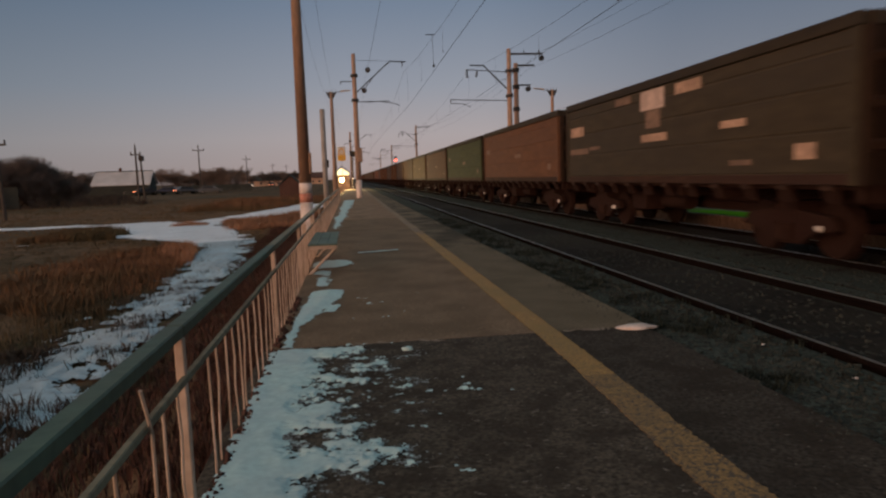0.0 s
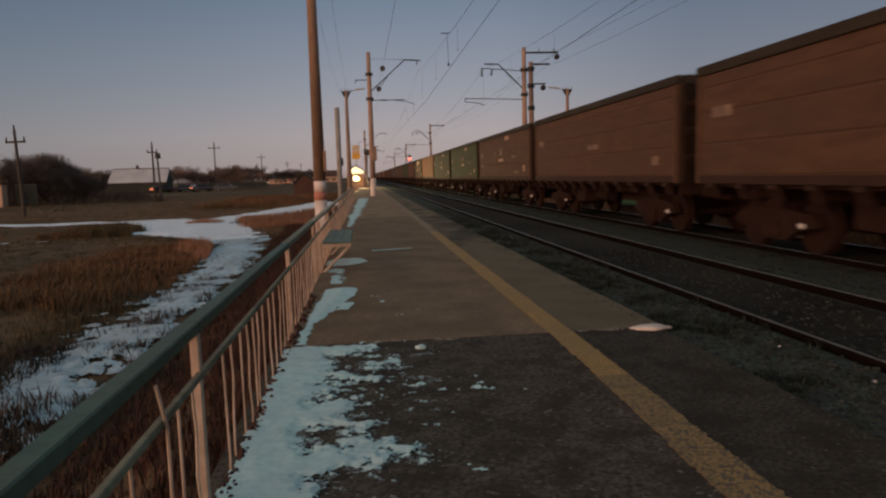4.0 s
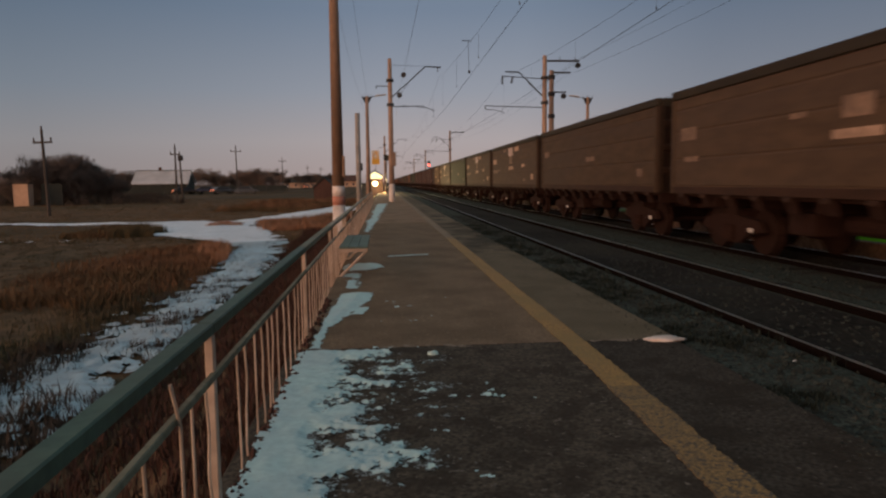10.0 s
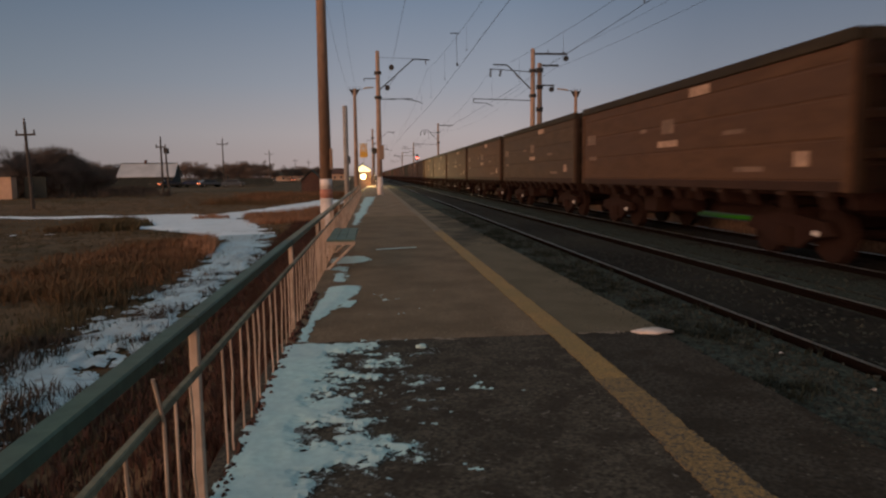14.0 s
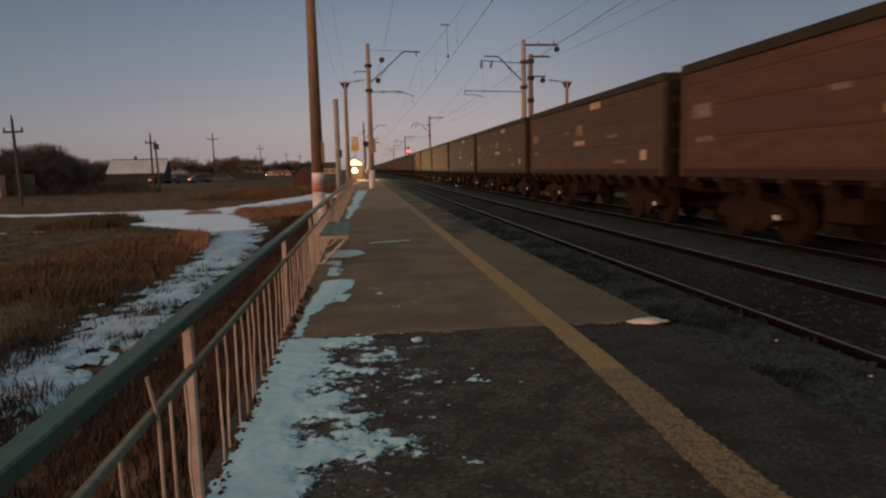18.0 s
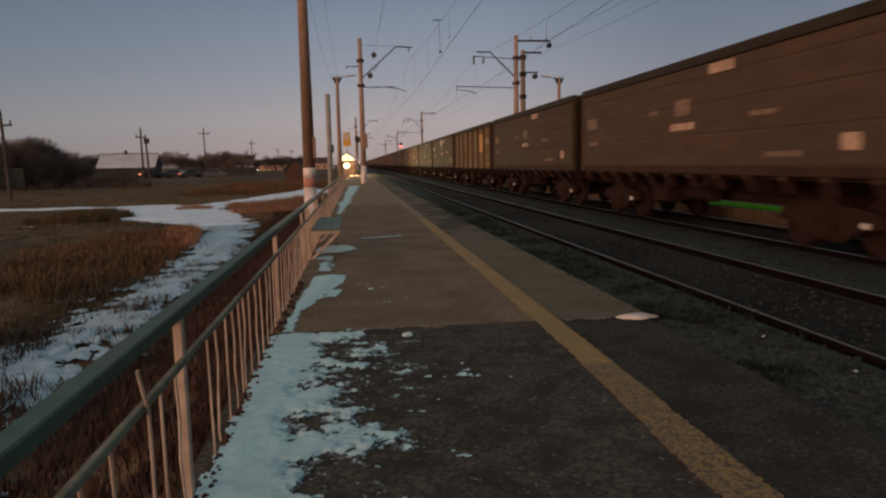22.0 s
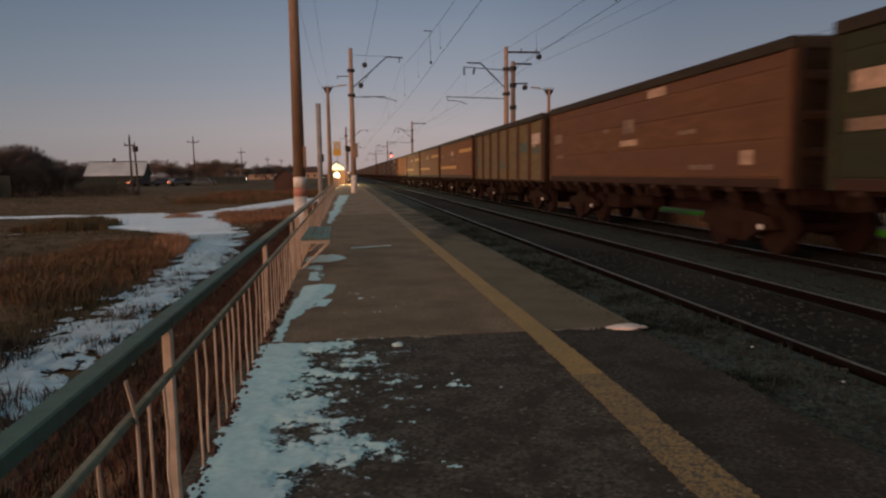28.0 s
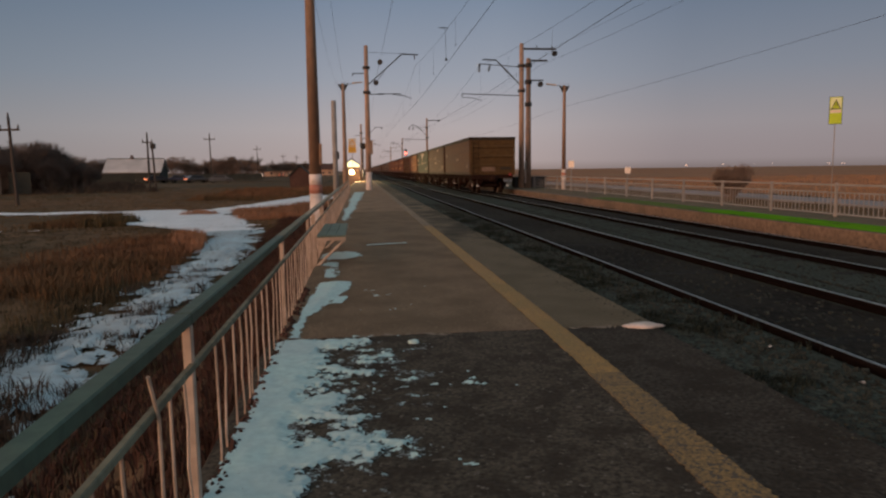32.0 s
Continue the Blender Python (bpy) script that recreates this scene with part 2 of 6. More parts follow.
M_GROUND = mat("field_soil", (0.195, 0.117, 0.066), (0.090, 0.060, 0.036), 1.6, 0.07, 1.0, bump=0.8, dist=0.05, stain=(0.082, 0.066, 0.040), stain_amt=0.75, sharp=0.14, spec=0.08)
M_NEARGRASS = mat("dark_matted_grass", (0.125, 0.090, 0.053), (0.063, 0.050, 0.032), 1.3, 0.22, 0.95, bump=0.0, stain=(0.060, 0.060, 0.035), stain_amt=0.9, spec=0.08)
M_GRASS = mat("dry_grass", (0.205, 0.124, 0.064), (0.098, 0.066, 0.038), 0.9, 0.10, 0.95, bump=0.0, stain=(0.080, 0.072, 0.042), stain_amt=0.7, spec=0.08)
M_STUBBLE = mat("orange_stubble", (0.47, 0.25, 0.135), (0.32, 0.17, 0.092), 0.5, 0.05, 0.95, bump=0.0, stain=(0.26, 0.16, 0.09), stain_amt=0.6, spec=0.08)
M_UNDERWEED = mat("dark_red_weed", (0.100, 0.053, 0.041), (0.050, 0.029, 0.024), 1.4, 0.3, 0.95, bump=0.0, spec=0.08)
M_REED = mat("red_brown_reed", (0.255, 0.138, 0.076), (0.118, 0.067, 0.041), 1.1, 0.16, 0.95, bump=0.0, stain=(0.115, 0.08, 0.043), stain_amt=0.85, spec=0.08)
M_BANKGRASS = mat("olive_bank_grass", (0.165, 0.118, 0.062), (0.075, 0.064, 0.036), 1.4, 0.3, 0.95, bump=0.0, spec=0.08)
M_TWIG = mat("grey_brown_twigs", (0.10, 0.078, 0.062), (0.055, 0.044, 0.036), 1.4, 0.3, 0.95, bump=0.0, spec=0.08)
M_WEED = mat("grey_green_weed", (0.036, 0.046, 0.038), (0.016, 0.021, 0.018), 4, 0.6, 0.95, bump=0.0, spec=0.08)
M_RUST = mat("rusty_orange_weed", (0.43, 0.228, 0.135), (0.24, 0.13, 0.080), 1.1, 0.2, 0.95, bump=0.0, stain=(0.22, 0.13, 0.085), stain_amt=0.7, spec=0.08)
M_STUBBLE_FIELD = mat("stubble_field", (0.38, 0.190, 0.108), (0.26, 0.132, 0.075), 0.3, 0.02, 1.0, bump=0.0, stain=(0.30, 0.195, 0.115), stain_amt=0.6, stretch=(1, 0.3, 1), spec=0.05)
M_BALLAST = mat("ballast_gravel", (0.084, 0.095, 0.078), (0.022, 0.025, 0.0205), 26, 0.9, 0.95, bump=0.9, dist=0.03, stain=(0.040, 0.044, 0.032), spec=0.08)
M_STONE = mat("ballast_stone", (0.058, 0.064, 0.055), (0.018, 0.02, 0.017), 9, 1.3, 0.95, bump=0.3, spec=0.08)
M_SLEEPER = mat("concrete_sleeper", (0.036, 0.033, 0.029), (0.018, 0.016, 0.014), 14, 1.5, 0.9, vary=0.25, spec=0.08)
M_RAIL_SIDE = mat("rusty_rail", (0.0135, 0.0095, 0.0085), (0.008, 0.006, 0.0055), 30, 3, 1.0, 0.0, spec=0.0)
M_RAIL_TOP = mat("polished_rail_top", (0.66, 0.70, 0.66), (0.54, 0.58, 0.54), 12, 1, 0.35, 0.9, bump=0.02)
M_SIGN_PLATE = mat("off_white_sign_plate", (0.74, 0.70, 0.64), (0.62, 0.58, 0.52), 6, 1, 0.7, bump=0.05)
# Near rail is as polished; its weaker sky reflection is put into the colour
M_RAIL_TOP_DIM = mat("dim_reflection_rail_top", (0.46, 0.47, 0.44), (0.30, 0.30, 0.27), 12, 1, 0.38, 0.85, bump=0.05)
M_OILY = mat("oil_soaked_ballast", (0.036, 0.030, 0.025), (0.010, 0.009, 0.008), 22, 0.8, 0.95, bump=0.9, dist=0.03, stain=(0.050, 0.046, 0.036), stain_amt=0.6, stretch=(1, 0.35, 1), spec=0.05)
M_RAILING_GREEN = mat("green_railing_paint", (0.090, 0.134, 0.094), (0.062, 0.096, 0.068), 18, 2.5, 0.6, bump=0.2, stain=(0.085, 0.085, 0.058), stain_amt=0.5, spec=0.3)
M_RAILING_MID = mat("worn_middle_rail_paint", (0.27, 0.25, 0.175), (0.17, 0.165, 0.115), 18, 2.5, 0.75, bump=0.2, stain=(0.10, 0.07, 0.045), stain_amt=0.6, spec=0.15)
M_RAILING_LIGHT = mat("light_green_railing_paint", (0.235, 0.235, 0.165), (0.165, 0.17, 0.12), 18, 2.5, 0.7, bump=0.2, stain=(0.20, 0.155, 0.105), stain_amt=0.6, spec=0.15)
M_RAILING_TAN = mat("pale_tan_railing_paint", (0.46, 0.385, 0.285), (0.33, 0.28, 0.205), 18, 2.5, 0.75, bump=0.2, stain=(0.20, 0.17, 0.115), stain_amt=0.6, spec=0.15)
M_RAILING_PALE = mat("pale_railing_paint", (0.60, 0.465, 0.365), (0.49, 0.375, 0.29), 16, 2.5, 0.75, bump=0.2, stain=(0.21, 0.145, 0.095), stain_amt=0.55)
M_FENCE = mat("pale_fence_paint", (0.36, 0.325, 0.295), (0.29, 0.26, 0.235), 10, 1.5, 0.75)
M_CONC_POLE = mat("pole_concrete_brown", (0.345, 0.205, 0.128), (0.24, 0.145, 0.092), 14, 0.9, 0.85, stain=(0.15, 0.095, 0.064), stain_amt=0.6, stretch=(1, 1, 0.3))
M_MAST = mat("mast_concrete", (0.42, 0.275, 0.195), (0.29, 0.19, 0.135), 10, 0.8, 0.85, stain=(0.17, 0.115, 0.085), stain_amt=0.5, stretch=(1, 1, 0.3))
M_WHITE_POLE = mat("white_pole_paint", (0.82, 0.71, 0.65), (0.70, 0.60, 0.54), 14, 2, 0.8, stain=(0.35, 0.27, 0.22))
M_RED_POLE = mat("faded_red_paint", (0.62, 0.27, 0.19), (0.50, 0.21, 0.15), 14, 2, 0.8)
M_STEEL = mat("dark_steel", (0.045, 0.04, 0.038), (0.025, 0.022, 0.02), 20, 2, 0.6, 0.3, bump=0.1)
M_WIRE = mat("wire", (0.05, 0.05, 0.055), (0.035, 0.035, 0.04), 20, 2, 0.6, 0.3, bump=0.0)
M_PORCELAIN = mat("brown_insulator", (0.035, 0.022, 0.02), (0.025, 0.015, 0.013), 20, 2, 0.35, bump=0.02)
M_LAMP_HEAD = mat("pale_lamp_housing", (0.5, 0.42, 0.36), (0.42, 0.35, 0.3), 12, 2, 0.6)
M_UNDER = mat("grimy_underframe", (0.033, 0.0165, 0.0128), (0.023, 0.0112, 0.0090), 14, 1.2, 0.85, bump=0.4, stain=(0.034, 0.02, 0.016), spec=0.08)
M_WHEEL = mat("wheel_steel", (0.033, 0.0175, 0.0138), (0.023, 0.0120, 0.0098), 14, 1.2, 0.85, 0.0, spec=0.08)
M_AXLEBOX = mat("white_axle_cap", (0.95, 0.93, 0.90), (0.92, 0.89, 0.85), 14, 1.2, 0.5)
M_MARK_BRIGHT = mat("white_marking", (0.70, 0.55, 0.47), (0.5, 0.39, 0.33), 9, 2.2, 0.8, stain=(0.3, 0.22, 0.18), stain_amt=0.5, bump=0.05)
M_MARK = mat("faded_white_marking", (0.58, 0.39, 0.275), (0.36, 0.24, 0.17), 9, 2.2, 0.8, stain=(0.25, 0.165, 0.115), stain_amt=0.6, bump=0.05)
M_MARK_DIM = mat("worn_marking", (0.27, 0.175, 0.12), (0.15, 0.10, 0.07), 9, 2.2, 0.8, stain=(0.13, 0.085, 0.06), stain_amt=0.7, bump=0.05)
M_MARK_TEAL = mat("faded_teal_block", (0.085, 0.120, 0.100), (0.06, 0.085, 0.07), 9, 2.2, 0.8, bump=0.05)
M_STRIPE = mat("yellow_stripe_paint", (0.60, 0.33, 0.09), (0.48, 0.26, 0.07), 7, 1.2, 0.75, bump=0.05)
PAINT_SPECS = dict(
    brown=((0.170, 0.102, 0.074), (0.127, 0.076, 0.055)), red=((0.235, 0.124, 0.080), (0.175, 0.092, 0.060)),
    grey=((0.148, 0.106, 0.084), (0.110, 0.079, 0.063)), dark=((0.130, 0.093, 0.072), (0.095, 0.067, 0.052)),
    orange=((0.285, 0.122, 0.060), (0.215, 0.092, 0.046)), pale_orange=((0.36, 0.165, 0.083), (0.28, 0.125, 0.062)), tan=((0.172, 0.098, 0.070), (0.128, 0.073, 0.053)), gap_shade_rib=((0.062, 0.040, 0.032), (0.042, 0.027, 0.022)), rib=((0.13, 0.068, 0.045), (0.09, 0.047, 0.032)), green=((0.090, 0.120, 0.062), (0.066, 0.088, 0.046)),
    # Sill and lock colour holds dirt and also the shade along the side's foot
    deep_green=((0.062, 0.070, 0.042), (0.045, 0.051, 0.031)), olive=((0.27, 0.210, 0.115), (0.20, 0.155, 0.085)), grime_shade=((0.082, 0.047, 0.037), (0.056, 0.033, 0.026)),
    grey_green=((0.265, 0.212, 0.128), (0.195, 0.155, 0.094)), teal=((0.096, 0.084, 0.066), (0.070, 0.062, 0.049)),
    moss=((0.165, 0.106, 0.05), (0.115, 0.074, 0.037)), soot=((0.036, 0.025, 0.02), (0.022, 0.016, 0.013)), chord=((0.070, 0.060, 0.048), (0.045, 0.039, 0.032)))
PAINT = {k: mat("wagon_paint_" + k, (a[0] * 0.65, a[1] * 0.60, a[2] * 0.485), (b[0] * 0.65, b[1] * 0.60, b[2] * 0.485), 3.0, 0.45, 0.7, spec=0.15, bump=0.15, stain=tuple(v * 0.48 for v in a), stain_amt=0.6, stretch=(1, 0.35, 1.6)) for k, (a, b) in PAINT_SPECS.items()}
M_BENCH = mat("bench_green_board", (0.15, 0.20, 0.155), (0.11, 0.15, 0.115), 14, 2.0, 0.7)
M_SIGN_Y = mat("sign_yellow_green", (0.50, 0.66, 0.02), (0.45, 0.60, 0.018), 9, 2, 0.6, bump=0.0, stain_amt=0.1)
M_SIGN_PALE = mat("sign_pale_yellow", (0.78, 0.86, 0.46), (0.72, 0.80, 0.42), 9, 2, 0.6, bump=0.0, stain_amt=0.1)
M_SIGN_O = mat("sign_orange_yellow", (0.75, 0.42, 0.05), (0.7, 0.38, 0.045), 9, 2, 0.6, bump=0.0, stain_amt=0.1)
M_SIGN_W = mat("sign_white", (0.8, 0.66, 0.55), (0.75, 0.6, 0.5), 9, 2, 0.6, bump=0.0, stain_amt=0.1)
M_SIGN_BRIGHT = mat("bright_sign_white", (0.95, 0.80, 0.68), (0.9, 0.75, 0.63), 9, 2, 0.5, bump=0.0, stain_amt=0.1)
M_SIGN_K = mat("sign_dark", (0.03, 0.035, 0.02), (0.025, 0.03, 0.02), 9, 2, 0.6, bump=0.0)
M_ROOF = mat("pale_slate_roof", (0.62, 0.60, 0.60), (0.52, 0.5, 0.5), 1.2, 0.3, 0.85)
M_WALL = mat("house_wall", (0.05, 0.055, 0.045), (0.04, 0.042, 0.035), 1.2, 0.3, 0.9)
M_BRICK = mat("hut_brick", (0.105, 0.050, 0.036), (0.072, 0.036, 0.027), 3, 0.6, 0.9)
M_SHED = mat("pale_shed_wall", (0.62, 0.40, 0.27), (0.55, 0.35, 0.24), 2, 0.4, 0.9)
M_FENCEWOOD = mat("dark_board_fence", (0.046, 0.052, 0.043), (0.030, 0.034, 0.029), 2, 0.4, 0.9)
M_BARK = mat("bare_twigs", (0.175, 0.135, 0.115), (0.12, 0.093, 0.08), 3, 0.4, 0.95)
# Lighter copy of the twig colour, with haze put into it
M_HAZE_TWIGS = mat("hazed_twigs", (0.21, 0.15, 0.12), (0.15, 0.11, 0.09), 3, 0.4, 0.95)
M_WOODPOLE = mat("weathered_wood_pole", (0.085, 0.068, 0.055), (0.06, 0.048, 0.04), 6, 0.8, 0.9)
M_CAR = mat("dark_car_paint", (0.035, 0.04, 0.05), (0.03, 0.034, 0.042), 6, 0.8, 0.35, bump=0.0)
M_CARBLUE = mat("blue_car_paint", (0.03, 0.045, 0.10), (0.025, 0.038, 0.085), 6, 0.8, 0.35, bump=0.0)
M_CARPALE = mat("silver_car_paint", (0.13, 0.145, 0.16), (0.11, 0.12, 0.135), 6, 0.8, 0.35, bump=0.0)
M_GLASS = mat("car_glass", (0.05, 0.06, 0.07), (0.045, 0.05, 0.06), 6, 0.8, 0.1, bump=0.0)
M_TYRE = mat("rubber_tyre", (0.02, 0.02, 0.02), (0.015, 0.015, 0.015), 20, 2, 0.9)
M_WATER = mat("frozen_ditch_ice", (0.30, 0.275, 0.27), (0.22, 0.20, 0.20), 2, 0.2, 0.75, bump=0.1, stretch=(1, 0.3, 1))
G_WARM, G_HOT = glow("warm_lit_panel", (1.0, 0.93, 0.52), 1.3), glow("lamp_hot", (1.0, 0.80, 0.48), 6.0)
G_RED, G_TAIL, G_WHITE = glow("signal_red_light", (1.0, 0.10, 0.06), 9.0), glow("tail_red_light", (1.0, 0.25, 0.10), 4.0), glow("head_light", (1.0, 0.80, 0.62), 7.0)
G_DIMRED = glow("train_tail_red", (0.22, 0.02, 0.016), 0.10)
G_FAR = glow("far_town_light", (1.0, 0.75, 0.60), 0.30)


# ---- mesh helpers ----
def box(bm, x0, x1, y0, y1, z0, z1, bevel=0.0):
    v = [bm.verts.new(p) for p in ((x0, y0, z0), (x1, y0, z0), (x1, y1, z0), (x0, y1, z0), (x0, y0, z1), (x1, y0, z1), (x1, y1, z1), (x0, y1, z1))]
    fs = [bm.faces.new([v[i] for i in q]) for q in ((3, 2, 1, 0), (4, 5, 6, 7), (0, 1, 5, 4), (1, 2, 6, 5), (2, 3, 7, 6), (3, 0, 4, 7))]
    if bevel:
        es = list({e for f in fs for e in f.edges})
        bmesh.ops.bevel(bm, geom=es, offset=bevel, segments=1, affect="EDGES")
    return bm


def rod(bm, p0, p1, r0, r1=None, seg=8, caps=True):
    """A tapered round bar from p0 to p1."""
    r1 = r0 if r1 is None else r1
    a, b = Vector(p0), Vector(p1)
    d = (b - a).normalized()
    s = d.cross(Vector((0, 0, 1)) if abs(d.z) < 0.9 else Vector((1, 0, 0))).normalized()
    u = d.cross(s)
    rings = []
    for c, r in ((a, r0), (b, r1)):
        rings.append([bm.verts.new(c + (s * math.cos(2 * math.pi * i / seg) + u * math.sin(2 * math.pi * i / seg)) * r) for i in range(seg)])
    for i in range(seg):
        bm.faces.new((rings[0][i], rings[0][(i + 1) % seg], rings[1][(i + 1) % seg], rings[1][i]))
    if caps:
        bm.faces.new(rings[0][::-1])
        bm.faces.new(rings[1])
    return bm


def prism(bm, outline, axis, a, b):
    """An outline of two coordinates swept along axis (0, 1 or 2) from a to b."""
    def at(p, c):
        q = list(p)
        q.insert(axis, c)
        return q
    lo, hi = [bm.verts.new(at(p, a)) for p in outline], [bm.verts.new(at(p, b)) for p in outline]
    n = len(outline)
    for i in range(n):
        bm.faces.new((lo[i], lo[(i + 1) % n], hi[(i + 1) % n], hi[i]))
    bm.faces.new(lo[::-1])
    bm.faces.new(hi)
    return bm


def mesh_of(name, bm, material, smooth=False):
    bmesh.ops.recalc_face_normals(bm, faces=bm.faces)
    me = bpy.data.meshes.new(name)
    bm.to_mesh(me)
    bm.free()
    me.materials.append(material)
    if smooth:
        me.polygons.foreach_set("use_smooth", [True] * len(me.polygons))
    return me


def part(name, bm, material, parent, label="", smooth=False):
    ob = new(name, mesh_of(name, bm, material, smooth) if isinstance(bm, bmesh.types.BMesh) else bm)
    ob.parent = parent
    if label:
        ob["label"] = label
    return ob


def thing(name, label, category, m=None, group="", kind=""):
    ob = new(name)
    if m is not None:
        ob.matrix_basis = m
    return tagged(ob, label, category, group, kind)


def solo(name, bm, material, label, category, kind="", group="", smooth=False):
    return tagged(new(name, mesh_of(name, bm, material, smooth)), label, category, group, kind)


def pydata(name, verts, faces, material, smooth=False):
    me = bpy.data.meshes.new(name)
    me.from_pydata(verts, [], faces)
    me.materials.append(material)
    if smooth:
        me.polygons.foreach_set("use_smooth", [True] * len(me.polygons))
    me.update()
    return me


def B():
    return bmesh.new()


def nz(x, y, s=1.0):
    return noise.noise(Vector((x * s, y * s, 3.7)))


def step01(v, a, b):
    t = min(1.0, max(0.0, (v - a) / (b - a)))
    return t * t * (3 - 2 * t)


# ---- the plan ----
EDGE, RAIL_Z, C1, C2, RAIL2_Z = 2.63, 0.0, 4.44, 8.72, -0.17
PLAT2 = 10.5


def ground_z(x, y):
    """Height of the land: embankment under the line, field at both sides, rising a little far off on the left."""
    far = step01(y, 42, 150) * 0.40
    if x < 0:
        base = -0.9 + far * (1 if x < -6 else 0.5)
        z = base + (-0.35 - base) * (1 - step01(-x, 0.9, 2.6))
    else:
        base = -1.1
        z = -0.62 if x < 15 else -0.62 + (base + 0.62) * step01(x, 15, 19)
        z -= 0.1 * step01(y, 150, 500)
    if not (-0.9 < x < 15):
        z += 0.10 * nz(x, y, 0.35) * (1 - step01(math.hypot(x, y), 60, 200)) + 0.03 * nz(x, y, 1.7) * (1 - step01(math.hypot(x, y), 15, 40))
    return z


def lines(spans):
    out = []
    for a, b, n in spans:
        out += [a + (b - a) * i / n for i in range(n)]
    return out + [spans[-1][1]]


gx = lines([(-2600, -400, 6), (-400, -100, 8), (-100, -30, 20), (-30, -10, 30), (-10, -0.9, 34), (-0.9, 15, 6), (15, 40, 25), (40, 120, 16), (120, 500, 10), (500, 2800, 6)])
gy = lines([(-600, -60, 6), (-60, -5, 11), (-5, 20, 60), (20, 60, 60), (60, 160, 30), (160, 500, 12), (500, 3600, 9)])
gv = [(x, y, ground_z(x, y)) for y in gy for x in gx]
gf = [(j * len(gx) + i, j * len(gx) + i + 1, (j + 1) * len(gx) + i + 1, (j + 1) * len(gx) + i) for j in range(len(gy) - 1) for i in range(len(gx) - 1)]
tagged(new("ground", pydata("ground", gv, gf, M_GROUND, True)), "flat brown field with bare soil and dry grass", "ground", kind="structure")

# platform of asphalt sections between the railing and the line
platform = thing("platform", "low railway platform with worn dark asphalt", "platform", kind="structure")
JOINTS = (-18.44, -12.4, -6.36, -0.32, 5.72, 13.1, 23.8, 31.2, 38.6, 46.0, 53.4, 60.8, 68.2, 75.6, 83.0, 90.4, 97.8, 108.0)
for i, (ya, yb) in enumerate(zip(JOINTS, JOINTS[1:])):
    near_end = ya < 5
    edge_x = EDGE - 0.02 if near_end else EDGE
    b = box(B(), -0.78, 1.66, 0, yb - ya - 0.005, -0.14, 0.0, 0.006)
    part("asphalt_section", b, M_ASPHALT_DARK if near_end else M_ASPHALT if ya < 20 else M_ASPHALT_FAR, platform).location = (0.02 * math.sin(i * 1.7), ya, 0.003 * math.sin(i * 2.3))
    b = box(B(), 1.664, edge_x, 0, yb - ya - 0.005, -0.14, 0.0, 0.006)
    part("edge_section", b, M_ASPHALT_FALLOFF if near_end else M_ASPHALT_EDGE if ya < 8 else M_EDGE_FAR, platform).location = (0.02 * math.sin(i * 1.7), ya, 0.003 * math.sin(i * 2.3))
part("foundation", box(B(), -0.74, EDGE - 0.46, -18, 108, -1.0, -0.145), M_PLAT_WALL, platform)

yv, yf = [], []
for i in range(-240, 2400):
    y0 = i * 0.022 + (0 if i < 800 else (i - 800) * 0.03)
    drift = -0.04 * (1 - step01(y0, 2.2, 5.5))
    w0, w1 = 0.010 * nz(y0, 1.0, 2.1) + 0.010 * nz(y0, 9.0, 13) + 0.016 * nz(y0, 2.0, 41), 0.010 * nz(y0, 5.0, 2.1) + 0.010 * nz(y0, 4.0, 13) + 0.016 * nz(y0, 6.0, 41)
    xa, xb = 1.558 + 1.8 * drift + w0, 1.776 + 0.7 * drift + w1
    yv += [(xa, y0, 0.0042), (xa, y0, 0.0075), (xb, y0, 0.0075), (xb, y0, 0.0042)]
    if i > -240:
        k = len(yv) - 8
        yf += [(k, k + 4, k + 5, k + 1), (k + 1, k + 5, k + 6, k + 2), (k + 2, k + 6, k + 7, k + 3)]
line_mesh = pydata("yellow_line", yv, yf, M_YELLOW)
line_mesh.materials.append(M_YELLOW_WORN)
line_mesh.materials.append(M_YELLOW_FAINT)
for poly in line_mesh.polygons:
    if poly.center.y < 4.3 + 0.5 * nz(poly.center.x * 9, poly.center.y, 3.0):
        poly.material_index = 1
    elif poly.center.y > 17 + 2.0 * nz(poly.center.x * 9, poly.center.y, 3.0):
        poly.material_index = 2
tagged(new("yellow_line", line_mesh), "worn yellow safety line painted on the asphalt platform", "painted line", kind="structure")

# ballast bed and the two tracks
bb = B()
prism(bb, [(EDGE - 0.45, -0.75), (EDGE - 0.4, -0.05), (EDGE + 0.2, -0.035), (C1 - 1.4, -0.045), (C1 - 0.90, -0.05), (C1 - 0.73, -0.104), (C1 + 0.9, -0.104), (C1 + 1.5, -0.10), (6.3, -0.27), (C2 - 1.7, -0.27), (C2 + 1.55, -0.30), (PLAT2 + 0.1, -0.42), (PLAT2 + 0.15, -0.8)], 1, -40, 900)
solo("ballast_bed", bb, M_BALLAST, "dark crushed stone ballast under the tracks", "ballast", "structure")


def rail_mesh(name, y0, y1):
    prof = [(-0.075, -0.18), (0.075, -0.18), (0.075, -0.168), (0.012, -0.15), (0.01, -0.05), (0.036, -0.038), (0.036, -0.012), (0.03, -0.003), (-0.03, -0.003), (-0.036, -0.012), (-0.036, -0.038), (-0.01, -0.05), (-0.012, -0.15), (-0.075, -0.168)]
    return mesh_of(name, prism(B(), prof, 1, y0, y1), M_RAIL_SIDE)


